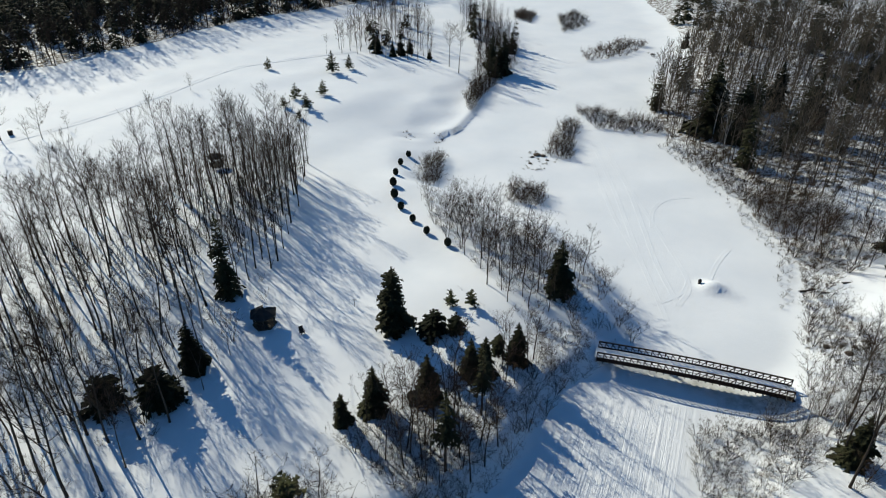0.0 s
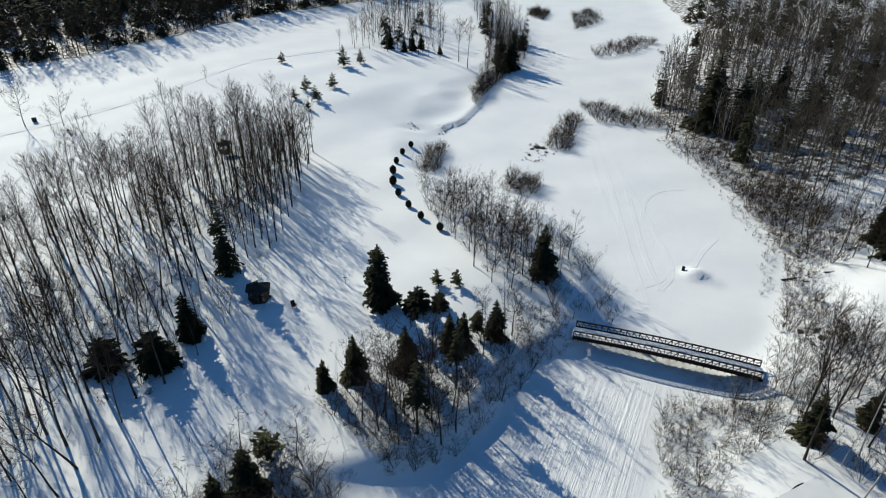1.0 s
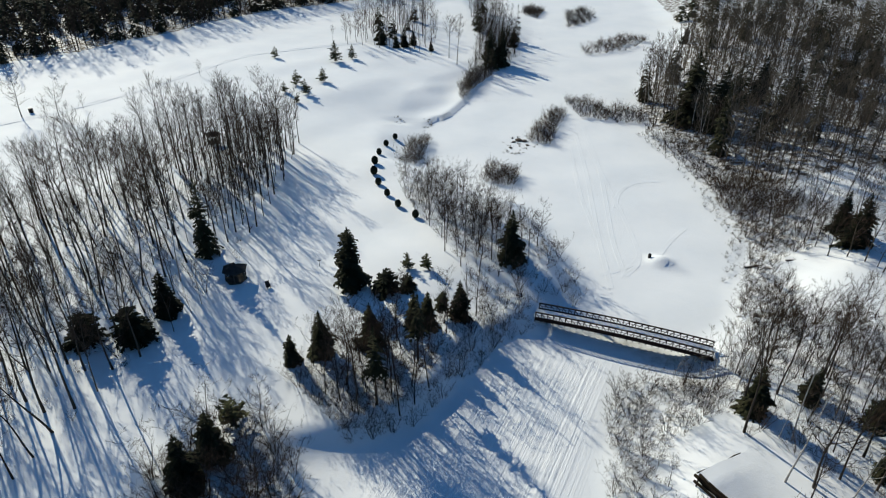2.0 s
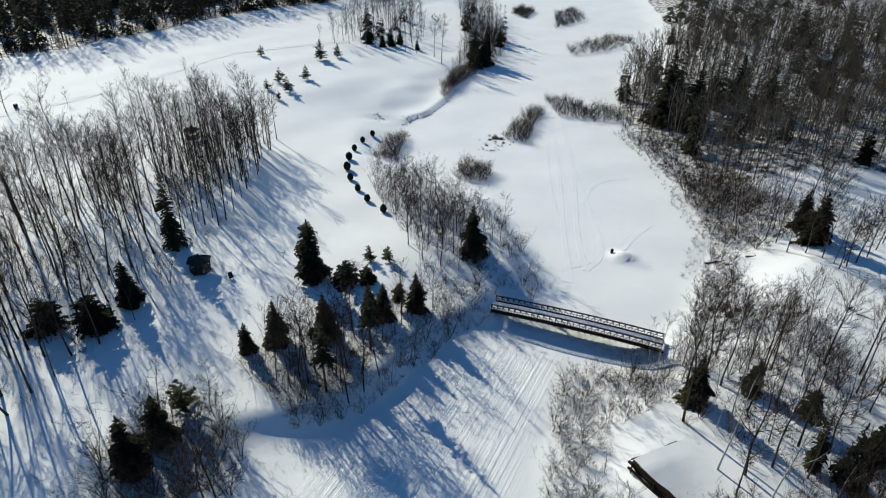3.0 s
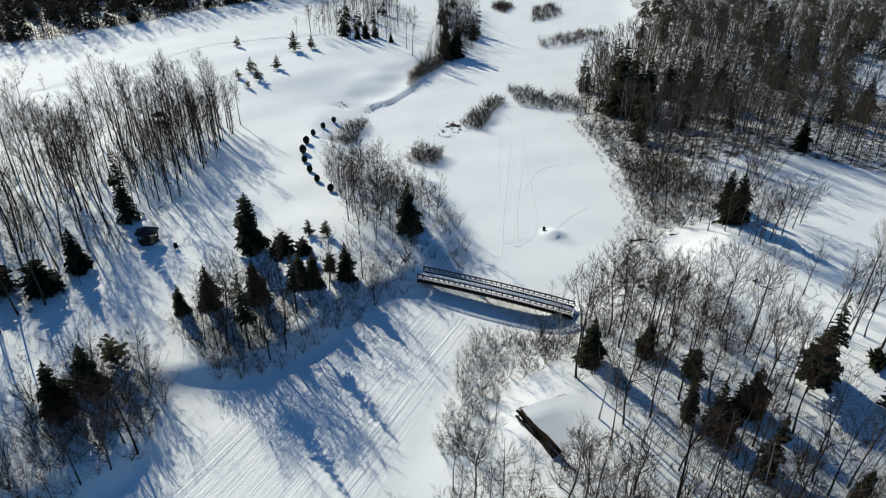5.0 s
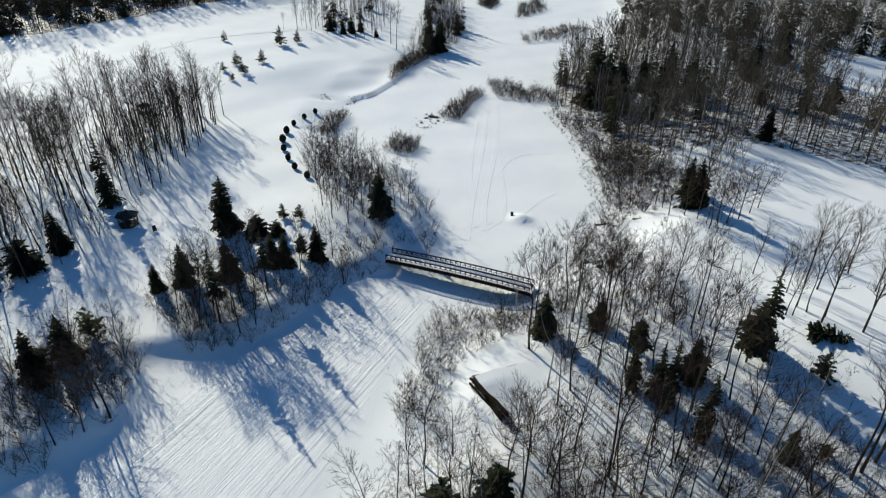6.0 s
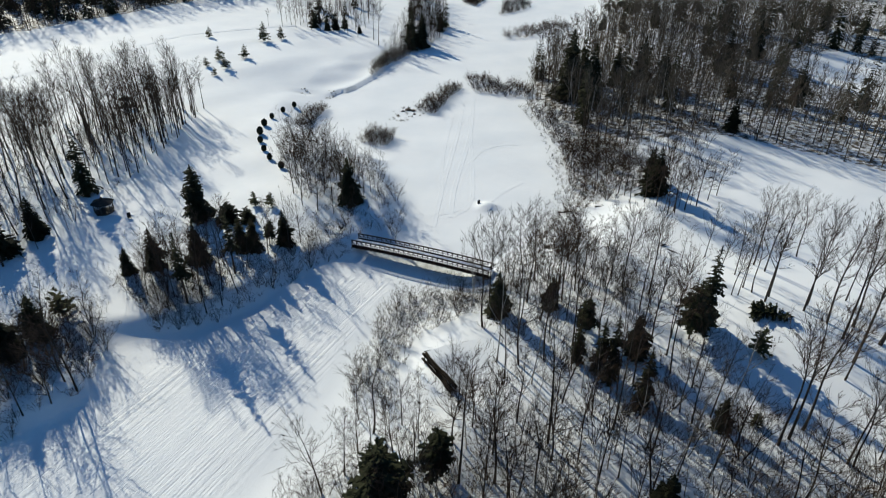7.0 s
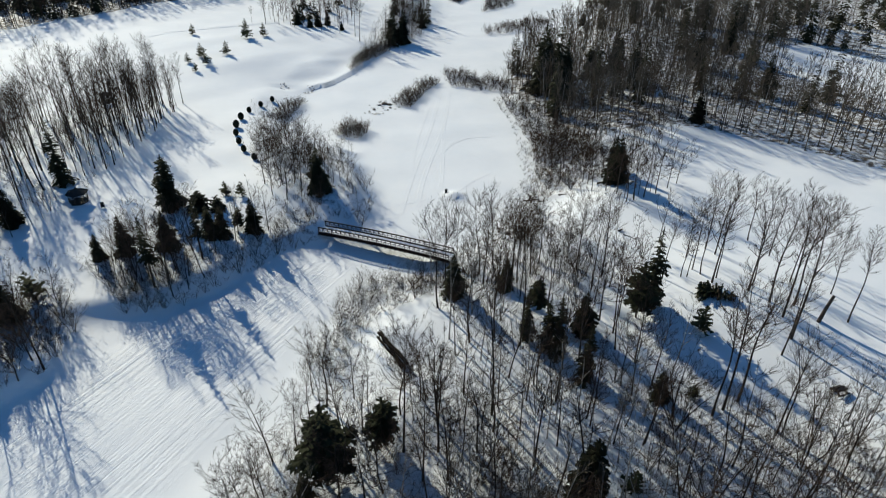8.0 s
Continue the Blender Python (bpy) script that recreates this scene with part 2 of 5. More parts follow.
EAST_SHORE = [(55, 151), (60, 128), (62, 112), (63, 96), (57, 83), (53, 73), (60, 70), (63, 76), (62, 84), (65, 90), (74, 93), (80, 108), (71, 119), (66, 148)]
WOOD_EAST = [(40, 58), (46, 59), (56, 62), (66, 66), (72, 56), (70, 47), (75, 36), (90, 30), (110, 20), (110, -14), (26, -14), (27, 20), (29, 30), (40, 33), (46, 36), (47, 44), (42, 48)]
WOOD_NORTHEAST = [(58, 178), (66, 195), (80, 214), (92, 250), (100, 400), (330, 400), (330, 130), (190, 92), (150, 94), (120, 114), (96, 124), (80, 118), (70, 118), (64, 146), (57, 156)]
WOOD_FAR = [(-150, 175), (-133, 190), (-120, 199), (-98, 230), (-77, 268), (-47, 297), (-10, 330), (-10, 460), (-330, 460), (-330, 150)]

CLEARING = [(139, 174), (148, 162), (165, 147), (230, 112), (300, 120), (190, 176), (158, 205), (143, 192)]
EAST_HOLLOW = [(46, 60), (53, 72), (60, 70), (65, 73), (70, 66), (68, 56), (56, 52)]
SOUTHEAST = [(27, 20), (38, 31), (52, 28), (62, 12), (62, -8), (24, -8)]

xs = axis([(-2500, 400), (-500, 60), (-200, 5), (-120, 2.0), (-40, 1.0), (105, 2.0), (150, 5), (330, 60), (700, 450), (2500, 1)])
ys = axis([(-2500, 400), (-300, 50), (-60, 4), (0, 1.0), (130, 1.5), (210, 3.0), (330, 8), (500, 100), (1000, 500), (3000, 1)])
gx, gy = np.meshgrid(xs, ys)
gz = ground_height(gx, gy)
nx, ny = len(xs), len(ys)
quads = (np.arange(ny - 1)[:, None] * nx + np.arange(nx - 1)[None, :]).reshape(-1, 1) + np.array([0, 1, nx + 1, nx])
ground_mesh = bpy.data.meshes.new("ground")
ground_mesh.from_pydata(np.stack([gx, gy, gz], -1).reshape(-1, 3).tolist(), [], quads.tolist())
ground_mesh.polygons.foreach_set("use_smooth", np.ones(len(quads), bool))
away = shore(gx, gy)
lane = np.clip((-away - 1.0) / 4, 0, 1) * np.clip((66 - gy) / 8, 0, 1) + 0.35 * np.clip((-away - 3) / 4, 0, 1) * np.clip((gy - 150) / 20, 0, 1)
bare = np.zeros(gx.shape)
# north-east and far woods: the strong amounts also paint tree shade onto snow
for outline, amount in ((EAST_SHORE, 0.62), (EAST_HOLLOW, 0.35), (EAST_BANK, 0.45), (WOOD_NORTHEAST, 0.85), (WOOD_FAR, 0.9), (THICKET_MID, 0.25), (WOOD_WEST, 0.12), (BANK_GROVE, 0.2), (WOOD_EAST, 0.1)):
    bare = np.maximum(bare, amount * in_outline(gx, gy, outline))
bare *= ~in_outline(gx, gy, CLEARING)
# first two: slush by the bridge; last two: shade painted in the creek hollows
wet_and_shade = hump(gx, gy, 35.2, 65.9, 7.5, 1.7, -25, 0.75) + hump(gx, gy, 41.2, 61.9, 4.0, 1.3, -8, 1.0) + hump(gx, gy, 3.2, 158.5, 2.5, 0.8, 65, 0.8) + hump(gx, gy, 9.0, 176, 5, 0.8, 75, 0.7)
for key, values in (("lane", lane), ("bare", bare), ("wet_and_shade", wet_and_shade)):
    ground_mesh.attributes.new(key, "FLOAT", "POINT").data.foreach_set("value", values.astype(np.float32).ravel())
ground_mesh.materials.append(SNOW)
ground = tagged(new("ground", ground_mesh), "snow-covered parkland with a frozen pond and river", "ground", kind="structure")


def height_at(x, y):
    return float(ground_height(np.array([x]), np.array([y]))[0])


# ---- building blocks ----
def mesh_of(name, verts, faces, mat, smooth=False):
    me = bpy.data.meshes.new(name)
    me.from_pydata(verts, [], faces)
    if smooth:
        me.polygons.foreach_set("use_smooth", np.ones(len(faces), bool))
    me.materials.append(mat)
    return me


def part(name, data, parent, label="", m=None):
    ob = new(name, data)
    ob.parent = parent
    if m is not None:
        ob.matrix_basis = m
    if label:
        ob["label"] = label
    return ob


def from_bm(name, bm, mat, bevel=0.0):
    if bevel:
        bmesh.ops.bevel(bm, geom=bm.edges[:], offset=bevel, segments=1, affect="EDGES")
    me = bpy.data.meshes.new(name)
    bm.to_mesh(me)
    bm.free()
    me.materials.append(mat)
    return me


def box_bm(sx, sy, sz, at=(0, 0, 0), bm=None, turn=None):
    bm = bm or bmesh.new()
    m = Matrix.Translation(at) @ (turn or Matrix()) @ Matrix.Diagonal((sx, sy, sz, 1))
    bmesh.ops.create_cube(bm, size=1, matrix=m)
    return bm


def beam_bm(a, b, w, h=None, bm=None):
    """A square bar from a to b."""
    a, b = Vector(a), Vector(b)
    turn = (b - a).to_track_quat("Z", "Y").to_matrix().to_4x4()
    return box_bm(w, h or w, (b - a).length, (a + b) / 2, bm, turn)


def tube(verts, faces, points, radii, sides):
    """Adds a tapered limb along the points; the last radius 0 closes it in a tip."""
    points = [Vector(p) for p in points]
    side = (points[-1] - points[0]).orthogonal().normalized()
    rings = []
    for i, (p, r) in enumerate(zip(points, radii)):
        if r == 0:
            rings.append([len(verts)])
            verts.append(tuple(p))
            continue
        way = (points[min(i + 1, len(points) - 1)] - points[max(i - 1, 0)]).normalized()
        u = (side - way * side.dot(way)).normalized()
        v = way.cross(u)
        rings.append(list(range(len(verts), len(verts) + sides)))
        verts.extend(tuple(p + (u * math.cos(k * math.tau / sides) + v * math.sin(k * math.tau / sides)) * r) for k in range(sides))
    for lo, hi in zip(rings, rings[1:]):
        for k in range(sides):
            j = (k + 1) % sides
            faces.append((lo[k], lo[j], hi[0]) if len(hi) == 1 else (lo[k], lo[j], hi[j], hi[k]))


def blade(verts, faces, a, b, r, rng):
    """Adds a twig as one slender spike."""
    side = (b - a).orthogonal().normalized()
    side.rotate(Matrix.Rotation(rng.uniform(0, 3.14), 3, b - a))
    n = len(verts)
    verts.extend((tuple(a + side * r), tuple(a - side * r), tuple(b)))
    faces.append((n, n + 1, n + 2))


def arc(root, a, rise0, rise1, long, steps, rng, wander=0.12):
    """Points along a limb that leaves at one slope and curves to another."""
    pts, p = [root], root
    for i in range(steps):
        e = rise0 + (rise1 - rise0) * (i + 0.5) / steps + rng.uniform(-wander, wander)
        a += rng.uniform(-wander, wander) * 1.6
        p = p + Vector((math.cos(a) * math.cos(e), math.sin(a) * math.cos(e), math.sin(e))) * (long / steps)
        pts.append(p)
    return pts


def along(pts, g):
    k = min(len(pts) - 2, int(g * (len(pts) - 1)))
    return pts[k].lerp(pts[k + 1], g * (len(pts) - 1) - k)


def twig_spray(v, f, rng, pts, long, forks, twigs, thick, lift=0.35):
    """Side shoots along a limb and fine twigs along each of them."""
    for k in range(forks):
        g = 0.18 + 0.82 * (k + rng.random()) / forks
        g = min(g, 0.99)
        at = along(pts, g)
        way = (along(pts, min(1.0, g + 0.06)) - along(pts, g - 0.06)).normalized()
        side = way.orthogonal().normalized()
        side.rotate(Matrix.Rotation(rng.uniform(0, math.tau), 3, way))
        w2 = (way * rng.uniform(0.7, 1.2) + side * rng.uniform(0.35, 0.9) + Vector((0, 0, lift))).normalized()
        l2 = long * rng.uniform(0.26, 0.58) * (1.2 - 0.55 * g)
        tip = at + w2 * l2
        blade(v, f, at, tip, thick * 1.9, rng)
        for q in range(twigs):
            s = at.lerp(tip, 0.15 + 0.85 * (q + rng.random()) / twigs)
            w3 = (w2 + Vector((rng.uniform(-0.75, 0.75), rng.uniform(-0.75, 0.75), rng.uniform(-0.2, 0.75)))).normalized()
            blade(v, f, s, s + w3 * l2 * rng.uniform(0.35, 0.9), thick, rng)


def bare_tree(rng, h, start, limbs, reach, twigs, stem=0.011, coarse=1.0, forks=5, cheap=False, spread=0.0):
    """Trunk and crown of a leafless tree: (verts, faces) for each."""
    tv, tf, cv, cf = [], [], [], []
    lean = Vector((rng.uniform(-0.09, 0.09), rng.uniform(-0.09, 0.09), 0)) * h
    bends = [(Vector((rng.uniform(-1, 1), rng.uniform(-1, 1), 0)) * h * 0.014, rng.uniform(2.5, 9), rng.uniform(0, 6)) for _ in range(2)]

    def spine(f):
        p = Vector((0, 0, h * f)) + lean * f * f
        for size, rate, phase in bends:
            p += size * (math.sin(f * rate + phase) - math.sin(phase))
        return p

    def girth(f):
        return h * stem * (1.0 - 0.9 * f ** 1.1)

    n = 5 if cheap else 9
    tube(tv, tf, [spine(i / n) - Vector((0, 0, 0.4 if i == 0 else 0)) for i in range(n + 1)], [girth(i / n) * (1.3 if i == 0 else 1.0) for i in range(n)] + [0], 4 if cheap else 6)
    leaders = [spine]
    if not cheap:
        for _ in range(rng.choice((1, 1, 2, 2, 3))):
            fork = rng.uniform(max(0.3, start), 0.68)
            a = rng.uniform(0, math.tau)
            pts = arc(spine(fork), a, 0.95 - spread, 1.45, h * (0.98 - fork) * rng.uniform(0.75, 1.0), 4, rng, 0.10)
            tube(tv, tf, pts, [girth(fork) * 0.62, girth(fork) * 0.46, girth(fork) * 0.31, girth(fork) * 0.17, 0], 5)
            leaders.append(lambda f, pts=pts, fork=fork: along(pts, min(0.98, max(0.0, (f - fork) / (1 - fork)))))
    for i in range(limbs):
        g = (i + rng.random()) / limbs
        f = start + (0.985 - start) * g ** 0.9
        lead = spine if len(leaders) == 1 or f < 0.62 or rng.random() < 0.45 else rng.choice(leaders[1:])
        full = (0.25 + 0.75 * math.sin(math.pi * min(1.0, 0.16 + 0.80 * g)) ** 0.8)
        long = reach * h * full * rng.uniform(0.55, 1.3)
        low = 1 - g
        pts = arc(lead(f), i * 2.4 + rng.uniform(-0.6, 0.6), rng.uniform(0.15, 0.75) + 0.45 * g - spread * 0.4, rng.uniform(0.75, 1.35) - spread * (0.4 + 0.6 * low), long, 2 if cheap else 3, rng, 0.12)
        r = max(girth(f) * 0.46, 0.013 * coarse)
        if cheap:
            tube(cv, cf, [pts[0], pts[-1]], [r, 0], 3)
        else:
            tube(cv, cf, pts, [r, r * 0.68, r * 0.4, 0], 3)
        twig_spray(cv, cf, rng, pts, max(long, h * 0.07), forks, twigs, 0.0082 * coarse)
    return (tv, tf), (cv, cf)


def clump_tree(rng, h, stems, limbs, coarse=1.0):
    """Several slender arching stems from one root with a rounded head of fine branches: stems and twigs, (verts, faces) each."""
    tv, tf, cv, cf = [], [], [], []
    for i in range(stems):
        a = i * math.tau / stems + rng.uniform(-0.7, 0.7)
        l = h * rng.uniform(0.6, 1.06)
        foot = Vector((math.cos(a), math.sin(a), 0)) * rng.uniform(0.08, 0.3)
        pts = [foot - Vector((0, 0, 0.3))] + arc(foot, a, rng.uniform(1.05, 1.5), rng.uniform(0.7, 1.5), l, 5, rng, 0.13)
        r = 0.0066 * h * rng.uniform(0.65, 1.1)
        tube(tv, tf, pts, [r * 1.1, r, r * 0.8, r * 0.6, r * 0.34, 0], 4)
        for k in range(limbs):
            g = 0.24 + 0.74 * (k + rng.random()) / limbs
            long = h * rng.uniform(0.14, 0.32) * (1.25 - 0.7 * g)
            shoot = arc(along(pts, g), rng.uniform(0, math.tau), rng.uniform(0.1, 0.9), rng.uniform(0.5, 1.3), long, 2, rng, 0.2)
            tube(cv, cf, [shoot[0], shoot[-1]], [0.0095 * coarse, 0], 3)
            twig_spray(cv, cf, rng, shoot, long, 4, 5, 0.0068 * coarse, 0.2)
    return (tv, tf), (cv, cf)


def bare_shrub(rng, h, stems, spread, twigs, coarse=1.0, two=False):
    """A many-stemmed leafless shrub as one set of verts and faces."""
    v, f = [], []
    for i in range(stems):
        a = rng.uniform(0, math.tau)
        foot = Vector((math.cos(a), math.sin(a), 0)) * rng.uniform(0.02, 0.12) * h
        l = h * rng.uniform(0.5, 1.1)
        pts = arc(foot, a, 1.5 - rng.uniform(0.05, 0.9) * spread, 1.3 - rng.uniform(0.0, 0.8) * spread, l, 3, rng, 0.16)
        pts[0] = pts[0] - Vector((0, 0, 0.25))
        r = 0.0125 * coarse * (0.5 + h / 6)
        tube(v, f, [pts[0], pts[1], pts[3]], [r, r * 0.75, 0], 3)
        for k in range(twigs):
            g = rng.uniform(0.25, 0.99)
            at = along(pts, g)
            way = (pts[-1] - pts[0]).normalized()
            w2 = (way * 0.6 + Vector((rng.uniform(-1, 1), rng.uniform(-1, 1), rng.uniform(-0.25, 0.9)))).normalized()
            l2 = l * rng.uniform(0.14, 0.36) * (1.25 - 0.6 * g)
            blade(v, f, at, at + w2 * l2, 0.0105 * coarse, rng)
            for q in range(3 if two else 1):
                s = at + w2 * l2 * rng.uniform(0.15, 0.9)
                w3 = (w2 * 0.6 + Vector((rng.uniform(-1, 1), rng.uniform(-1, 1), rng.uniform(-0.4, 0.9)))).normalized()
                blade(v, f, s, s + w3 * l2 * rng.uniform(0.35, 0.7), 0.0085 * coarse, rng)
    return v, f


def spray(v, f, rng, root, way, long, wide, drop, steps):
    """One evergreen branch: a drooping spine with ragged needle fronds on both sides."""
    flat = Vector((-way.y, way.x, 0)).normalized()
    for k in range(steps):
        g0, g1 = k / steps, (k + 1.4) / steps
        p = root + way * long * g0 - Vector((0, 0, drop * long * g0 * g0))
        q = root + way * long * min(g1, 1.02) - Vector((0, 0, drop * long * g1 * g1))
        w = wide * (0.75 + 0.5 * g0 - 0.75 * g0 * g0) * rng.uniform(0.6, 1.35)
        for side in (1, -1):
            tip = p.lerp(q, rng.uniform(0.6, 1.3)) + flat * side * w + Vector((0, 0, -rng.uniform(-0.1, 0.55) * w))
            n = len(v)
            v.extend((tuple(p), tuple(q), tuple(tip), tuple(p.lerp(q, 0.5) + flat * side * w * 0.35 - Vector((0, 0, rng.uniform(0.25, 0.9) * w)))))
            f.append((n, n + 1, n + 2))
            f.append((n, n + 3, n + 2))


def conifer(rng, h, width, whorls, per, start=0.05, droop=0.35, top=1.0, gaps=0.0, steps=5, frond=0.34):
    """Trunk and crown of a spruce or pine: (verts, faces) for each."""
    tv, tf, cv, cf = [], [], [], []
    tube(tv, tf, [(0, 0, -0.4), (rng.uniform(-0.01, 0.01) * h, 0, h * 0.5), (0, 0, h * 0.98)], [h * 0.016, h * 0.009, 0], 6)
    lump = rng.uniform(0, 6)
    total = 0
    for i in range(whorls):
        g = i / (whorls - 1)
        reach = width * 0.5 * ((1 - g) ** top * 0.95 + 0.05) * (0.80 + 0.20 * math.sin(min(1, g * 6 + 0.4) * 1.57))
        n = max(4, round(per * (1 - 0.5 * g)))
        patch = 1 + 0.16 * math.sin(g * 21 + lump)
        for k in range(n):
            total += 1
            if rng.random() < gaps * (0.3 + 1.4 * (math.sin(g * 17 + total * 0.9 + lump) > 0)):
                continue
            a = total * 2.4 + rng.uniform(-0.35, 0.35)
            z = h * (start + (0.965 - start) * g) + rng.uniform(-0.75, 0.75) * h / whorls
            l = reach * patch * rng.uniform(0.72, 1.1) * (1 + 0.15 * math.sin(a + lump + g * 6) + 0.12 * math.sin(2 * a - lump + g * 13))
            tilt = 0.45 * g - 0.14 + rng.uniform(-0.14, 0.14)
            way = Vector((math.cos(a), math.sin(a), tilt)).normalized()
            spray(cv, cf, rng, Vector((0, 0, z)), way, l, max(0.16, l * frond), droop * (1 - 0.6 * g), max(2, round(steps * (1 - 0.5 * g))))
    for k in range(4):
        spray(cv, cf, rng, Vector((0, 0, h * 0.9)), Vector((math.cos(k * 1.6) * 0.10, math.sin(k * 1.6) * 0.10, 1)).normalized(), h * 0.11, 0.11, 0, 4)
    return (tv, tf), (cv, cf)


def tree_thing(name, trunk, crown, bark, leaf, label, category, group):
    root = tagged(new(name), label, category, group)
    part("trunk", mesh_of("trunk", *trunk, bark, True), root)
    part("crown", mesh_of("crown", *crown, leaf), root)
    return root


def spot(x, y, turn=0.0, size=1.0, sink=0.05, tilt=0.0):
    return pose(x, y, height_at(x, y) - sink, tilt, 0, turn) @ Matrix.Scale(size, 4)


def scatter(rng, outline, gap, limit, keep=()):
    """Random places inside an outline, no two closer than gap."""
    x0, x1 = min(p[0] for p in outline), max(p[0] for p in outline)
    y0, y1 = min(p[1] for p in outline), max(p[1] for p in outline)
    tries = limit * 12
    cand = [(rng.uniform(x0, x1), rng.uniform(y0, y1)) for _ in range(tries)]
    good = in_outline(np.array([c[0] for c in cand]), np.array([c[1] for c in cand]), outline)
    cells, out = {}, []
    for x, y in keep:
        cells.setdefault((int(x // gap), int(y // gap)), []).append((x, y))
    for (x, y), ok in zip(cand, good):
        if not ok or len(out) >= limit:
            continue
        c = (int(x // gap), int(y // gap))
        if any((x - a) ** 2 + (y - b) ** 2 < gap * gap for i in (-1, 0, 1) for j in (-1, 0, 1) for a, b in cells.get((c[0] + i, c[1] + j), ())):
            continue
        cells.setdefault(c, []).append((x, y))
        out.append((x, y))
    return out


class Kind:
    """A kind of tree, built in a few variants; plant() sets the first of each variant, then copies."""

    def __init__(self, makers, natural):
        self.makers, self.natural, self.made = makers, natural, {}

    def plant(self, rng, x, y, h, tilt=0.0, sink=0.05):
        i = rng.randrange(len(self.makers))
        m = spot(x, y, rng.uniform(0, 360), h / self.natural[i], sink, tilt)
        if i in self.made:
            return copy_thing(self.made[i], m @ Matrix.Scale(1 / self.made[i].scale[0], 4))
        self.made[i] = self.makers[i]()
        self.made[i].matrix_basis = m
        return self.made[i]


def stuff(name, sources, places, rng, mat, label, category, sink=0.05):
    """Many copies of the source shapes joined in one mesh. places: x, y, size."""
    all_v, all_f, base = [], [], 0
    packed = [(np.array(v), [np.array([q for q in f if len(q) == k], int).reshape(-1, k) for k in (3, 4)]) for v, f in sources]
    px, py = np.array([p[0] for p in places]), np.array([p[1] for p in places])
    pz = ground_height(px, py)
    tris, quads4 = [], []
    for (x, y, size), z in zip(places, pz):
        v, (t3, t4) = packed[rng.randrange(len(packed))]
        a = rng.uniform(0, math.tau)
        c, s = math.cos(a) * size, math.sin(a) * size
        all_v.append(np.stack([v[:, 0] * c - v[:, 1] * s + x, v[:, 0] * s + v[:, 1] * c + y, v[:, 2] * size * rng.uniform(0.85, 1.15) + z - sink], -1))
        tris.append(t3 + base)
        quads4.append(t4 + base)
        base += len(v)
    me = bpy.data.meshes.new(name)
    me.from_pydata(np.concatenate(all_v).tolist(), [], np.concatenate(tris).tolist() + np.concatenate(quads4).tolist())
    me.materials.append(mat)
    return tagged(new(name, me), label, category, kind="stuff")


rng = random.Random(7)


def aspen_maker(seed, h, start, limbs, reach, twigs, bark, group, name="aspen_tree", label="tall leafless aspen with grey bark standing in snow", stem=0.0086, forks=4, spread=0.0):
    def make():
        r = random.Random(seed)
        return tree_thing(name, *bare_tree(r, h, start, limbs, reach, twigs, stem, 1.35, forks, False, spread), bark, PALE_TWIG if bark is BIRCH else TWIG, label, "tree", group)
    return make


def conifer_maker(seed, h, width, whorls, per, leaf, name, label, group, **more):
    def make():
        r = random.Random(seed)
        return tree_thing(name, *conifer(r, h, width, whorls, per, **more), CONBARK, leaf, label, "tree", group)
    return make


def clump_maker(seed, h, stems, limbs, leaf, name, label):
    def make():
        return tree_thing(name, *clump_tree(random.Random(seed), h, stems, limbs, 1.5), BARK, leaf, label, "tree", "bare trees")
    return make


TALL = Kind([aspen_maker(11 + i, 16, 0.30 + 0.035 * i, 36, 0.17 + 0.03 * (i % 3), 7, BARK, "bare trees", forks=6) for i in range(8)], [16] * 8)
BROAD = Kind([aspen_maker(31 + i, 10, 0.20, 28, 0.27, 7, BARK, "bare trees", "ash_tree", "leafless spreading tree with dark branches in snow", 0.0095, 6, 0.35) for i in range(5)], [10] * 5)
CLUMP = Kind([clump_maker(101 + i, 8, 4 + i % 4, 8, ALDER, "alder_tree", "many-stemmed leafless alder in snow") for i in range(6)], [8] * 6)
WHIP = Kind([aspen_maker(141 + i, 11, 0.32, 22, 0.13, 4, BARK, "bare trees", "aspen_sapling", "slender young leafless aspen in a crowded wood", 0.0072, 5) for i in range(4)], [11] * 4)
YOUNG = Kind([aspen_maker(46 + i, 8, 0.25, 18, 0.22, 5, BIRCH, "bare trees", "birch_tree", "slim young leafless birch in shaded snow", 0.0080, 4) for i in range(4)], [8] * 4)
PALE = Kind([aspen_maker(41 + i, 15, 0.40, 24, 0.16, 6, BIRCH, "bare trees", "birch_tree", "slim leafless birch with pale bark", 0.0075, 5) for i in range(3)], [15] * 3)
SPRUCE = Kind([conifer_maker(51 + i, 10, 5.6, 34, 16, NEEDLE, "spruce_tree", "dark green spruce standing in snow", "spruces", start=0.04, top=0.72, steps=7, frond=0.24, droop=0.28) for i in range(4)], [10] * 4)
COLUMN = Kind([conifer_maker(56, 11, 5.0, 36, 15, NEEDLE, "spruce_tree", "tall columnar dark spruce on open snow", "spruces", start=0.05, top=0.46, steps=7, frond=0.26, droop=0.22)], [11])
SLIM = Kind([conifer_maker(61 + i, 14, 4.1, 38, 11, NEEDLE, "spruce_tree", "tall narrow dark spruce with bare lower gaps", "spruces", start=0.05, top=0.55, gaps=0.2, steps=6, frond=0.26) for i in range(2)], [14] * 2)
ROUND = Kind([conifer_maker(71 + i, 5, 5.2, 18, 20, NEEDLE, "fir_tree", "low broad dark fir with rounded outline", "spruces", start=0.04, top=0.42, droop=0.2, steps=8, frond=0.2) for i in range(2)], [5] * 2)
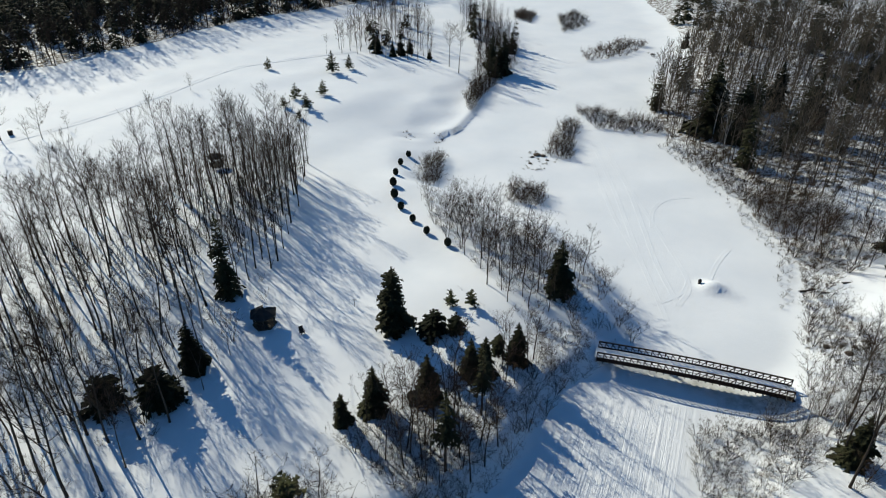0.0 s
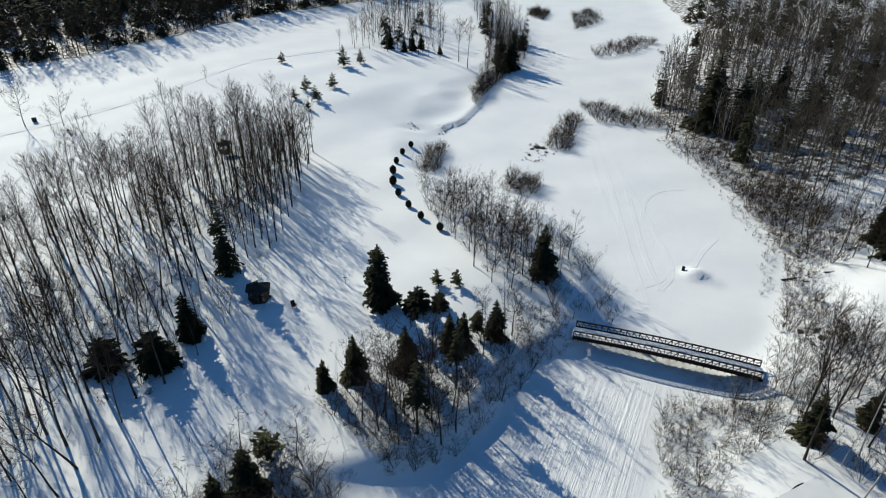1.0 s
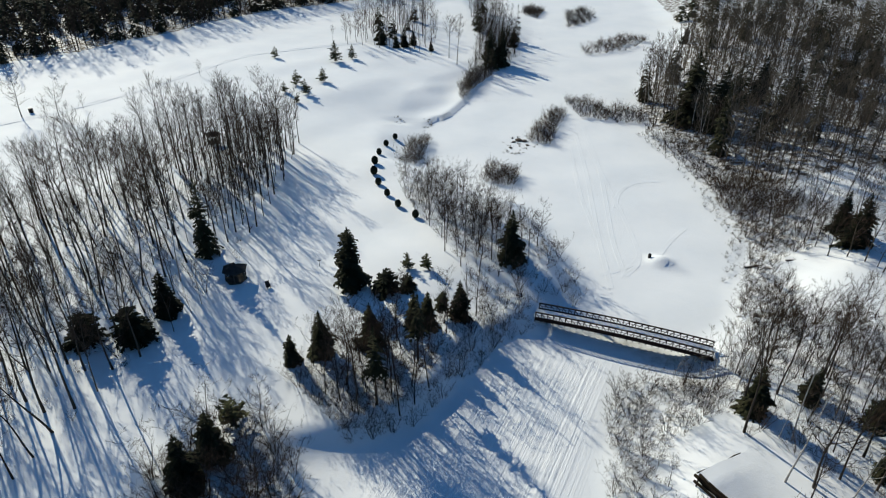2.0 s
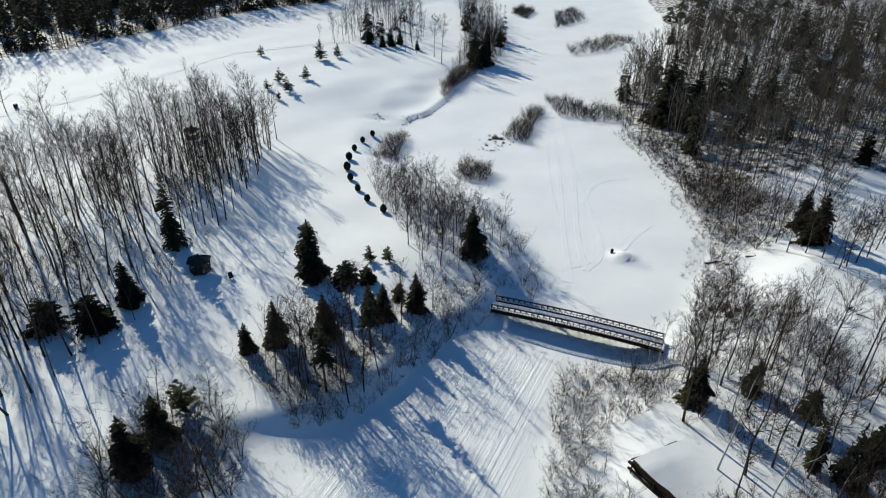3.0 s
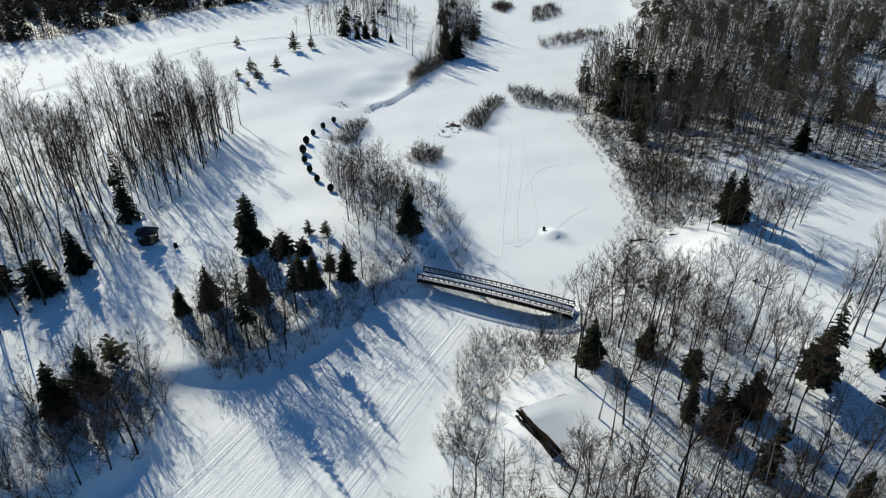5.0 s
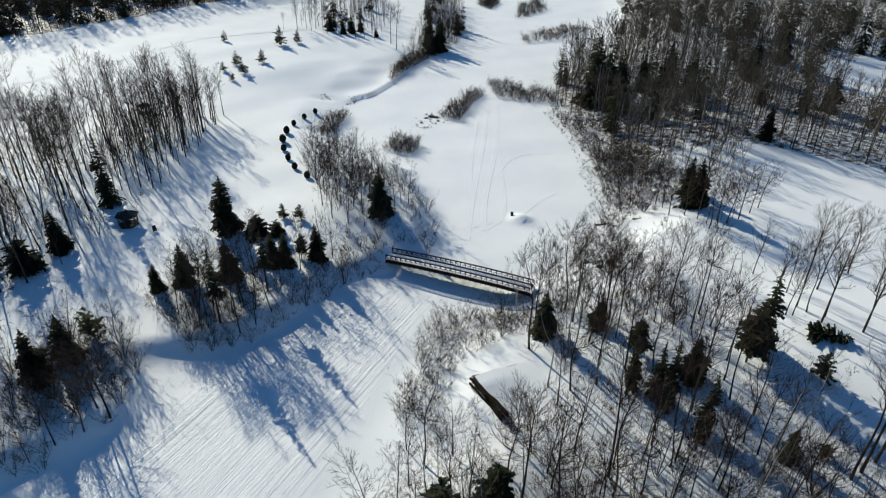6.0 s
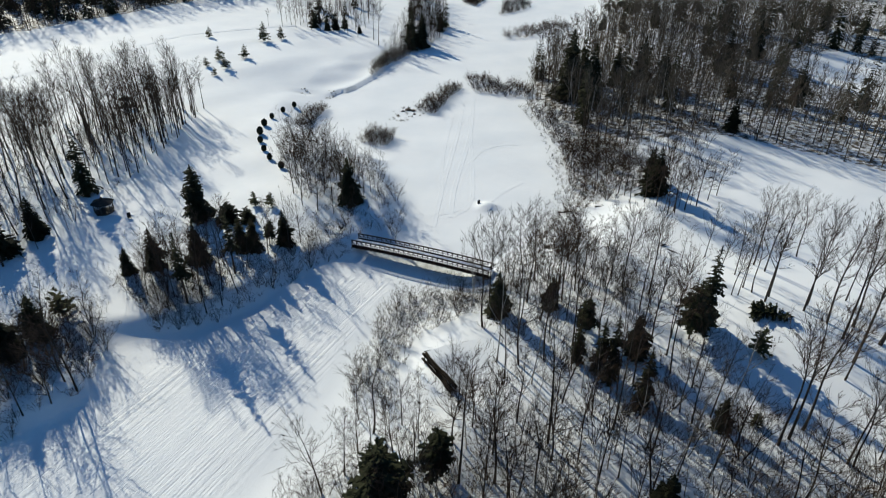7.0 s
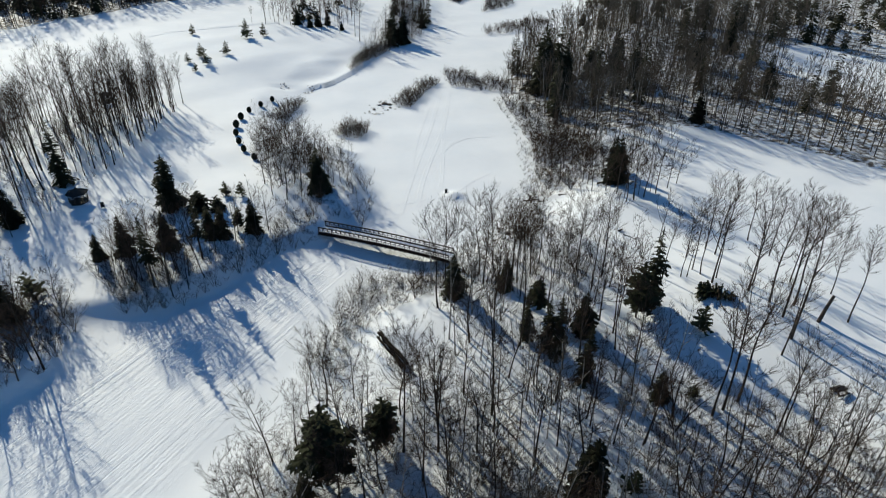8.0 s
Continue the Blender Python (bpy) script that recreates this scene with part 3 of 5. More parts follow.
HIGH = Kind([conifer_maker(76 + i, 10, 2.3, 22, 9, NEEDLE, "spruce_tree", "dark spruce with a long bare lower trunk", "spruces", start=0.42, top=0.6, gaps=0.15, steps=6, frond=0.27) for i in range(3)], [10] * 3)
OLD_PINE = Kind([conifer_maker(96, 8, 4.2, 20, 13, OLIVE, "pine_tree", "olive pine with a tall bare trunk", "spruces", start=0.3, droop=0.15, top=0.45, steps=6, frond=0.26)], [8])
BUSHY = Kind([conifer_maker(86 + i, 4, 4.0, 18, 13, OLIVE, "pine_tree", "bushy olive pine with rounded crown in snow", "young pines", start=0.12, droop=0.12, top=0.42, steps=5, frond=0.30, gaps=0.2) for i in range(2)], [4] * 2)
SMALL_PINE = Kind([conifer_maker(81 + i, 4, 2.9, 12, 10, PINE, "pine_tree", "young olive-green pine on open snow", "young pines", start=0.2, droop=-0.05, top=0.6, steps=5, gaps=0.2, frond=0.27) for i in range(3)], [4] * 3)

# places and heights of single trees: x, y, height
EAST = [(88.6, 65.9, 13.7), (89.6, 63.9, 13.7), (86.7, 55.2, 17.0), (91.6, 53.3, 17.6), (93.8, 50.6, 18.6), (94.6, 47.4, 20.4), (97.1, 50.1, 18.2), (94.2, 42.9, 21.2), (103.7, 47.2, 15.0), (104.0, 53.8, 10.5), (91.9, 39.8, 14.4), (80.2, 29.3, 19.2), (81.8, 30.4, 20.8), (84.0, 31.9, 19.0), (87.5, 27.6, 15.3), (88.1, 27.3, 14.1), (96.4, 29.5, 9.6), (73.3, 33.0, 13.6), (82.4, 56.9, 10.2), (83.3, 56.8, 9.2), (77.9, 83.4, 8.2), (79.6, 83.6, 8.8), (80.9, 84.9, 7.7), (83.4, 86.3, 6.6), (84.7, 62.9, 10.9), (85.6, 57.6, 12.2), (84.7, 59.0, 12.4), (96.8, 69.5, 12.4), (92.6, 54.7, 13.2), (87.7, 56.5, 12.4), (98.9, 56.4, 12.6), (79.5, 56.5, 12.0), (81.5, 68.3, 9.5), (98.6, 64.4, 11.7)]
EAST2 = [(56.8, 39.9, 12.4), (53.0, 27.2, 19.1), (56.4, 25.5, 10.8), (42.8, 21.1, 17.7), (46.8, 21.6, 17.0), (44.8, 47.0, 17.1), (45.8, 50.9, 16.3), (51.4, 54.2, 14.6), (55.8, 53.9, 15.4), (56.7, 54.7, 13.6), (49.4, 29.7, 12.5), (66.2, 31.1, 9.7), (71.3, 46.8, 12.6), (70.0, 43.3, 13.2), (34.5, 39.8, 5.0), (29.9, 30.0, 8.6), (35.6, 20.6, 13.9), (29.9, 21.6, 9.9), (51.4, 21.9, 13.1), (53.7, 28.6, 10.9)]
EASTROW = [(72.5, 88.4, 9.5), (74.9, 87.1, 9.9), (76.7, 85.0, 11.1), (78.0, 81.8, 10.7), (79.6, 82.6, 11.4), (81.7, 83.9, 11.9), (84.3, 85.7, 11.7), (87.2, 88.6, 10.0), (72.2, 92.3, 9.2), (71.5, 94.9, 9.9), (89.6, 91.1, 9.0), (69.5, 73.1, 5.8), (72.2, 75.0, 5.3)]
EASTCON = [(46.9, 50.6, 7.6), (54.9, 53.0, 5.6), (57.6, 41.3, 8.3), (60.4, 39.8, 9.2), (61.8, 39.2, 10.0), (65.7, 43.2, 7.4), (65.1, 34.5, 9.4), (75.8, 48.9, 13.4), (74.1, 31.6, 4.8), (63.6, 16.4, 10.2), (33.0, 13.7, 4.5), (40.4, 21.7, 7.7), (35.0, 15.9, 12.1), (59.5, 47.6, 5.8), (73.6, 46.4, 9.5)]
SAPLING = [(82.1, 43.7, 4.4), (78.4, 32.0, 2.4), (68.6, 17.8, 3.5), (1.2, 78.4, 3.0), (4.3, 78.5, 3.0)]
NECON = [(66.6, 156.5, 19.1), (72.2, 151.1, 16.2), (70.6, 162.3, 12.5), (87.5, 240.1, 6.2), (77.4, 90.4, 10.1), (77.7, 96.4, 8.2), (18.1, 83.7, 9.3), (92.5, 157.1, 13.5), (89.3, 170.6, 12.7), (81.2, 165.9, 11.0), (115.7, 177.0, 12.9), (129.0, 191.3, 11.8), (127.4, 151.1, 11.7), (102.4, 126.0, 7.9)]
WESTCON = [(-32.8, 80.8, 14.3), (-40.9, 57.3, 6.0), (-34.8, 58.3, 6.7), (-32.5, 64.3, 8.0)]
GROVECON = [(-11.9, 55.6, 4.9), (-8.2, 57.4, 7.3), (10.1, 67.4, 6.6), (-6.9, 72.4, 10.8), (-1.2, 71.6, 3.6), (1.9, 72.4, 2.5), (-18.2, 35.2, 8.6), (-16.8, 39.6, 7.6), (-16.4, 44.6, 5.0)]
HIGHCON = [(0.5, 48.9, 12.3), (4.9, 57.1, 11.0), (-1.8, 59.3, 7.4), (3.7, 63.9, 6.2), (5.6, 64.6, 6.0), (7.6, 67.6, 4.2)]
FIELDPINE = [(-54.0, 197.7, 3.3), (-34.4, 196.9, 5.6), (-29.8, 201.6, 3.9), (-40.3, 171.0, 4.0), (-42.4, 165.4, 2.8), (-36.1, 164.1, 3.8), (-33.5, 174.7, 3.8), (-36.9, 157.8, 2.3)]
FIELDBARE = [(-93.6, 141.6, 9.7), (-96.1, 140.5, 5.9), (-91.1, 148.5, 4.3), (-77.5, 163.2, 3.3), (-71.3, 178.0, 4.5), (-102.5, 140.4, 12.9)]
FARCON = [(19.0, 211.0, 11.9), (15.3, 211.0, 11.7), (23.8, 234.5, 6.9), (-14.9, 221.8, 6.7), (-12.1, 225.0, 5.7), (-22.8, 221.3, 6.1), (-17.5, 219.3, 5.2), (-5.2, 218.7, 3.7)]
FARBARE = [(1.4, 210.9, 13.5), (4.4, 203.5, 15.5), (-32.2, 223.2, 11.1), (-34.5, 219.1, 10.1), (-39.5, 218.2, 6.4), (-9.7, 236.3, 12.6), (-25.3, 220.6, 10.1), (-23.0, 217.4, 10.0)]
WESTEDGE = [(-32.6, 55.2, 16.0), (-36.4, 45.6, 18.3), (-39.8, 44.8, 19.0), (-43.0, 46.3, 17.5), (-42.9, 51.3, 16.6), (-41.4, 53.0, 17.4), (-38.5, 52.0, 15.4), (-44.2, 55.1, 15.7), (-42.2, 56.0, 16.5), (-49.3, 60.3, 14.9), (-38.3, 60.3, 14.9), (-49.1, 72.0, 15.4), (-54.5, 75.5, 15.2), (-41.8, 82.9, 14.9), (-50.2, 91.8, 16.1), (-53.3, 85.9, 17.0), (-57.4, 89.9, 15.9), (-30.6, 80.5, 12.6), (-28.1, 88.6, 14.9), (-27.5, 90.8, 15.7), (-28.0, 104.0, 16.0), (-30.0, 131.7, 12.9), (-31.9, 122.7, 14.7), (-30.3, 60.8, 7.4), (-41.9, 93.0, 18.5), (-47.6, 108.6, 17.0), (-55.0, 95.2, 16.5), (-52.0, 93.0, 18.0), (-43.6, 83.9, 18.8), (-41.2, 87.0, 18.4), (-43.2, 89.2, 17.0), (-32.0, 101.2, 18.2), (-33.0, 123.3, 13.3), (-30.6, 88.6, 15.0)]
MIDBARE = [(12.7, 85.5, 10.6), (6.6, 92.5, 9.4), (7.0, 84.4, 10.6), (20.2, 87.9, 7.5), (21.5, 88.1, 7.5), (23.0, 88.4, 8.6), (9.9, 80.0, 8.8), (13.0, 79.1, 9.8), (7.2, 103.0, 8.0), (14.9, 83.0, 8.9), (-3.5, 54.5, 11.4), (-6.9, 31.1, 13.8), (-8.6, 31.7, 11.3), (-12.8, 44.6, 7.6), (-16.7, 42.3, 5.7), (4.6, 61.1, 5.6), (0.9, 56.1, 7.9), (-2.9, 56.3, 9.3)]
BALLS = [(-8.2, 139.2, 1.4), (-9.7, 133.9, 1.4), (-10.3, 126.6, 1.4), (-10.4, 120.8, 1.7), (-9.8, 115.6, 1.8), (-8.2, 110.8, 1.5), (-5.7, 105.6, 1.4), (-3.0, 101.1, 1.4), (0.8, 96.9, 1.5)]

# ---- bridge ----
def build_bridge():
    root = tagged(new("footbridge"), "weathered steel truss footbridge with snow on its deck", "bridge")
    length, width, high, panels = 25.1, 2.45, 1.35, 28
    step = length / panels
    rise = lambda u: 0.30 * (1 - (2 * u / length - 1) ** 2)
    root.matrix_basis = Matrix.Translation((21.85, 70.05, -1.75)) @ pose(0, 0, 0, 0, 0, math.degrees(math.atan2(-7.4, 23.6)))
    for y in (-width / 2, width / 2):
        for name, z, w, h in (("top_chord", high, 0.16, 0.16), ("bottom_chord", 0.0, 0.15, 0.20), ("mid_rail", high * 0.66, 0.045, 0.045), ("fascia", 0.26, 0.05, 0.50)):
            v, f = [], []
            for i in range(panels + 1):
                v.extend((i * step + 0.06 * (i == panels) - 0.06 * (i == 0), y + sy * w / 2, z + rise(i * step) + sz * h / 2) for sy, sz in ((-1, -1), (1, -1), (1, 1), (-1, 1)))
            for i in range(panels):
                f.extend((4 * i + k, 4 * i + (k + 1) % 4, 4 * i + 4 + (k + 1) % 4, 4 * i + 4 + k) for k in range(4))
            f.extend(((3, 2, 1, 0), tuple(4 * panels + k for k in range(4))))
            part(name, mesh_of(name, v, f, RUST), root)
        post = from_bm("post", box_bm(0.11, 0.11, high - 0.16, (0, 0, high / 2 + 0.02)), RUST, 0.008)
        for i in range(panels + 1):
            part("post", post, root, m=pose(i * step, y, rise(i * step)))
        for i in range(panels):
            a, b = i * step, (i + 1) * step
            up = (i < panels / 2) == (y > -9)
            p, q = ((a, y, high - 0.1 + rise(a)), (b, y, 0.1 + rise(b))) if up else ((a, y, 0.1 + rise(a)), (b, y, high - 0.1 + rise(b)))
            part("diagonal", from_bm("diagonal", beam_bm(p, q, 0.085), RUST), root)
    beam = from_bm("floor_beam", box_bm(0.12, width + 0.5, 0.16, (0, 0, -0.12)), RUST, 0.01)
    for i in range(0, panels + 1):
        part("floor_beam", beam, root, m=pose(i * step, 0, rise(i * step)))
    plank = from_bm("deck_plank", box_bm(step * 0.49, width - 0.2, 0.06, (0, 0, 0.30)), PLANK, 0.006)
    for i in range(panels * 2):
        part("deck_plank", plank, root, m=pose((i + 0.5) * step / 2, 0, rise((i + 0.5) * step / 2)))
    v, f, r = [], [], random.Random(5)
    n, k = 60, 9
    for i in range(n + 1):
        u = i * (length + 0.6) / n - 0.3
        for j in range(k + 1):
            w = (j / k - 0.5) * (width - 0.22)
            edge = 1 - abs(2 * j / k - 1) ** 4
            v.append((u, w, rise(min(max(u, 0), length)) + 0.335 + 0.16 * edge * (0.8 + 0.2 * math.sin(u * 1.7 + j)) - 0.07 * (j in (3, 6)) + r.uniform(-0.015, 0.015)))
    f = [(i * (k + 1) + j, (i + 1) * (k + 1) + j, (i + 1) * (k + 1) + j + 1, i * (k + 1) + j + 1) for i in range(n) for j in range(k)]
    part("deck_snow", mesh_of("deck_snow", v, f, SNOW_CAP, True), root, "packed white snow on the deck")
    for x in (-0.35, length + 0.35):
        part("abutment", from_bm("abutment", box_bm(0.5, width, 1.2, (x, 0, -0.75)), LOGS, 0.05), root, "timber abutment")


build_bridge()

# ---- planted trees at their places ----
planted = []


def plant(kind, rows, low=0.0):
    for x, y, h in rows:
        planted.append((x, y))
        kind.plant(rng, x, y, h + low)


plant(TALL, EAST)
plant(TALL, EAST2)
plant(BROAD, EASTROW)
plant(CLUMP, [(42.2, 33.4, 3.4), (43.6, 32.6, 4.2), (45.2, 33.6, 3.6), (41.0, 32.4, 2.8)])
plant(CLUMP, [(-27.0, 79.2, 3.4)])
plant(TALL, WESTEDGE)
plant(BROAD, MIDBARE)
plant(BROAD, FIELDBARE)
plant(TALL, FARBARE)
plant(SPRUCE, EASTCON[:2] + EASTCON[5:6] + EASTCON[8:11])
plant(OLD_PINE, EASTCON[11:])
plant(SLIM, EASTCON[2:5] + EASTCON[6:8])
plant(SPRUCE, NECON)
plant(SPRUCE, GROVECON[:3] + GROVECON[6:8])
plant(SMALL_PINE, GROVECON[8:])
plant(COLUMN, GROVECON[3:4])
plant(BUSHY, [(x, y, h * 1.2) for x, y, h in GROVECON[4:6]])
plant(HIGH, HIGHCON[:2])
plant(SPRUCE, HIGHCON[2:5])
plant(OLD_PINE, HIGHCON[5:])
plant(SPRUCE, FARCON)
plant(SLIM, WESTCON[:1])
plant(ROUND, [(x, y, h * 0.85) for x, y, h in WESTCON[1:3]])
plant(SPRUCE, WESTCON[3:])
plant(SMALL_PINE, [(x, y, h * 1.15) for x, y, h in FIELDPINE])
plant(SMALL_PINE, SAPLING)

# ---- woods ----
near_edge = [(56, 152), (66, 148), (70, 120), (96, 125), (120, 115), (128, 121), (98, 140), (80, 150), (68, 170), (66, 192), (58, 180)]
back = []
for x, y in scatter(rng, WOOD_YOUNG, 1.9, 130, planted):
    WHIP.plant(rng, x, y, rng.uniform(8, 14), rng.gauss(0, 4))
for x, y in scatter(rng, [(-46, 50), (-31, 55), (-28, 68), (-33, 77), (-50, 66)], 2.4, 34, planted):
    rng.choice((WHIP, WHIP, CLUMP)).plant(rng, x, y, rng.uniform(4, 9), rng.gauss(0, 5))
for x, y in scatter(rng, WOOD_WEST, 2.75, 300, planted):
    clump = math.sin(x * 0.31 + 1.4 * math.sin(y * 0.19)) + math.sin(y * 0.27 + x * 0.11)
    if y > 105 or x < -62 or y < 38:
        back.append((x, y, rng.uniform(11, 18) / 16))
    elif clump > -0.55 and not in_outline(x, y, WOOD_YOUNG):
        (TALL if rng.random() < 0.87 else PALE).plant(rng, x, y, rng.uniform(10, 18.5), rng.gauss(0, 5))
tall_shapes = []
for i in range(4):
    (tv, tf), (cv, cf) = bare_tree(random.Random(11 + i), 16, 0.36 + 0.03 * i, 30, 0.175, 5, 0.0095, 1.6, 5, True)
    tall_shapes.append((tv + cv, tf + [tuple(q + len(tv) for q in face) for face in cf]))
stuff("aspen_wood", tall_shapes, back, rng, TWIG, "back of the leafless aspen wood", "forest")
for x, y in scatter(rng, WOOD_EAST, 2.9, 230, planted):
    rng.choice((TALL, TALL, BROAD, PALE)).plant(rng, x, y, rng.uniform(8, 16), rng.gauss(0, 4))
for x, y in scatter(rng, [(-1, 108), (4, 92), (9.5, 78.5), (15, 77), (22, 82), (16, 96), (7, 108)], 2.0, 62, planted):
    rng.choice((WHIP, WHIP, BROAD, CLUMP)).plant(rng, x, y, rng.uniform(6, 10), rng.gauss(0, 4))
for x, y in scatter(rng, THICKET_MID, 3.1, 48, planted):
    CLUMP.plant(rng, x, y, rng.uniform(4, 7.5))
for x, y in scatter(rng, BANK_GROVE, 1.9, 58, planted):
    CLUMP.plant(rng, x, y, rng.uniform(3.5, 7.0))
for x, y in scatter(rng, [(-11, 55), (-4, 50), (3, 51), (8, 60), (14, 69), (9, 70), (2, 62), (-5, 58)], 2.0, 26, planted):
    rng.choice((TALL, WHIP, BROAD)).plant(rng, x, y, rng.uniform(7, 12), rng.gauss(0, 6))
for x, y in scatter(rng, [(-7, 51), (-2.5, 45.5), (4, 47.5), (7, 53), (-1, 55)], 2.0, 14, planted):
    rng.choice((TALL, BROAD)).plant(rng, x, y, rng.uniform(7.5, 11), rng.gauss(0, 6))
for x, y in scatter(rng, SOUTH_GROVE, 2.3, 60, planted):
    rng.choice((CLUMP, CLUMP, TALL)).plant(rng, x, y, rng.uniform(6, 10.5))
for x, y in scatter(rng, EAST_SHORE, 3.0, 110, planted):
    CLUMP.plant(rng, x, y, rng.uniform(4, 8.5))
for x, y in scatter(rng, [(64, 120), (65, 101), (72, 91), (81, 93), (93, 112), (97, 123), (80, 119)], 2.9, 60, planted):
    rng.choice((BROAD, PALE, PALE, WHIP, CLUMP)).plant(rng, x, y, rng.uniform(6, 12), rng.gauss(0, 6))
for x, y in scatter(rng, near_edge, 2.9, 105, planted):
    rng.choice((PALE, PALE, TALL)).plant(rng, x, y, rng.uniform(9, 14), rng.gauss(0, 5))
for x, y in scatter(rng, [(13, 67), (17, 65.5), (20, 67), (20, 73.5), (14, 75)], 1.8, 12, planted):
    CLUMP.plant(rng, x, y, rng.uniform(3, 5.5))
for x, y in scatter(rng, EAST_BANK, 2.0, 70, planted):
    rng.choice((CLUMP, CLUMP, YOUNG)).plant(rng, x, y, rng.uniform(3.2, 6.0), rng.gauss(0, 6))
for x, y in scatter(rng, [(43.5, 57), (50, 61), (57, 57), (56, 47), (49, 44.5), (44.5, 49)], 2.1, 34, planted):
    rng.choice((CLUMP, WHIP, YOUNG)).plant(rng, x, y, rng.uniform(3.5, 8.5), rng.gauss(0, 5))
for x, y in scatter(rng, [(60, 66), (70, 72), (80, 66), (76, 53), (66, 50)], 2.6, 28, planted):
    rng.choice((CLUMP, PALE, WHIP)).plant(rng, x, y, rng.uniform(4.5, 9.5), rng.gauss(0, 5))
for x, y in scatter(rng, EAST_HOLLOW, 3.0, 44, planted):
    rng.choice((CLUMP, CLUMP, BROAD)).plant(rng, x, y, rng.uniform(4, 8.5))
for x, y in scatter(rng, SOUTHEAST, 2.2, 105, planted):
    rng.choice((CLUMP, BROAD, YOUNG)).plant(rng, x, y, rng.uniform(5, 12), rng.gauss(0, 5))
for x, y in scatter(rng, [(60, 36), (75, 33), (90, 29), (115, 22), (122, -10), (50, -6), (48, 20)], 2.4, 215, planted):
    rng.choice((CLUMP, TALL, YOUNG, YOUNG, BROAD)).plant(rng, x, y, rng.uniform(6, 14), rng.gauss(0, 5))

shrub_marsh = [bare_shrub(random.Random(240 + i), 2.2, 16, 1.0, 9, 1.7) for i in range(4)]
shrub_low = [bare_shrub(random.Random(200 + i), 2.2, 12, 1.0, 6, 1.6, True) for i in range(5)]
shrub_tall = [bare_shrub(random.Random(220 + i), 4.0, 9, 1.0, 8, 2.0, True) for i in range(5)]


def thicket(name, outline, gap, limit, low, high, tall, mat, label, patchy=False):
    src, natural = (shrub_tall, 4.0) if tall else (shrub_marsh if name == "marsh_shrubs" else shrub_low, 2.2)
    places = [(x, y, rng.uniform(low, high) / natural) for x, y in scatter(rng, outline, gap, limit)
              if not patchy or math.sin(x * 0.75 + 1.7 * math.sin(y * 0.41)) + math.sin(y * 0.62 + x * 0.23) > -0.35 or float(shore(np.array([x]), np.array([y]))[0]) < 4]
    return stuff(name, src, places, rng, mat, label, "shrubs")


thicket("alder_thicket", EAST_BANK, 1.05, 240, 1.0, 3.2, True, ALDER, "dense leafless grey-brown alder shrubs on the bank")
thicket("alder_thicket", EAST_SHORE, 1.4, 380, 1.4, 3.4, False, ALDER, "tangled brown brush along the pond shore", True)
thicket("alder_thicket", THICKET_MID, 1.8, 125, 0.9, 2.8, True, ALDER, "leafless brush under the pond-side trees")
thicket("alder_thicket", BANK_GROVE, 1.1, 230, 0.6, 2.2, True, ALDER, "dark leafless brush on the shaded river bank")
thicket("alder_thicket", SOUTH_GROVE, 1.6, 110, 2.0, 4.5, True, ALDER, "leafless brush among the trees by the river")
thicket("alder_thicket", WOOD_EAST, 2.6, 300, 1.0, 3.4, True, ALDER, "scattered leafless undergrowth in snow")
thicket("alder_thicket", [(39, 57), (45, 61), (52, 60), (50, 55), (44, 51), (41, 51)], 1.3, 75, 1.2, 3.2, True, ALDER, "leafless brush beside the end of the footbridge")
thicket("alder_thicket", EAST_HOLLOW, 1.9, 105, 1.4, 3.4, True, ALDER, "leafless brush in a snowy hollow")
thicket("alder_thicket", SOUTHEAST, 1.7, 190, 1.4, 3.6, True, ALDER, "leafless brush under trees by the river")
thicket("alder_thicket", WOOD_WEST, 4.8, 110, 0.8, 2.2, False, ALDER, "low undergrowth among aspen trunks")
thicket("alder_thicket", near_edge, 2.0, 260, 1.5, 3.5, True, ALDER, "brush along the forest edge")
thicket("alder_thicket", [(8, 180), (13, 190), (24, 216), (26, 240), (20, 270), (10, 270), (12, 225), (8, 195)], 1.8, 150, 2.0, 4.0, True, ALDER, "dense brush on the wooded point")
thicket("alder_thicket", [(-150, 172), (-133, 190), (-120, 199), (-98, 230), (-77, 268), (-47, 297), (-53, 305), (-84, 274), (-105, 236), (-127, 206), (-157, 179)], 2.0, 260, 2.0, 4.5, True, ALDER, "dark brush along the far forest edge")
thicket("alder_thicket", [(13, 66), (17, 64.5), (21, 67.5), (21, 73), (14, 75)], 0.95, 60, 0.8, 2.4, True, ALDER, "leafless brush round the end of the footbridge")
thicket("alder_thicket", [(62, 124), (66, 110), (73, 104), (78, 112), (72, 124)], 1.2, 130, 1.4, 3.4, True, ALDER, "dark tangled brush at the forest edge")
thicket("alder_thicket", [(-11, 53), (-3, 44.5), (3, 46), (5, 51), (-4, 55)], 0.9, 120, 0.8, 2.8, True, ALDER, "tangled leafless brush at the foot of the spruces")
thicket("alder_thicket", [(56, 84), (62.3, 97), (60.8, 112), (60, 131), (54.8, 150), (52.6, 150), (57.6, 131), (58.4, 112), (59.6, 98), (53.2, 82)], 1.3, 110, 0.5, 1.5, False, ALDER, "low brush thinning out onto the pond ice")
thicket("russet_brush", [(62, 108), (66, 96), (74, 100), (76, 112), (70, 122), (64, 124)], 2.2, 60, 1.2, 2.4, False, RUSSET, "low russet brush at the edge of the forest")
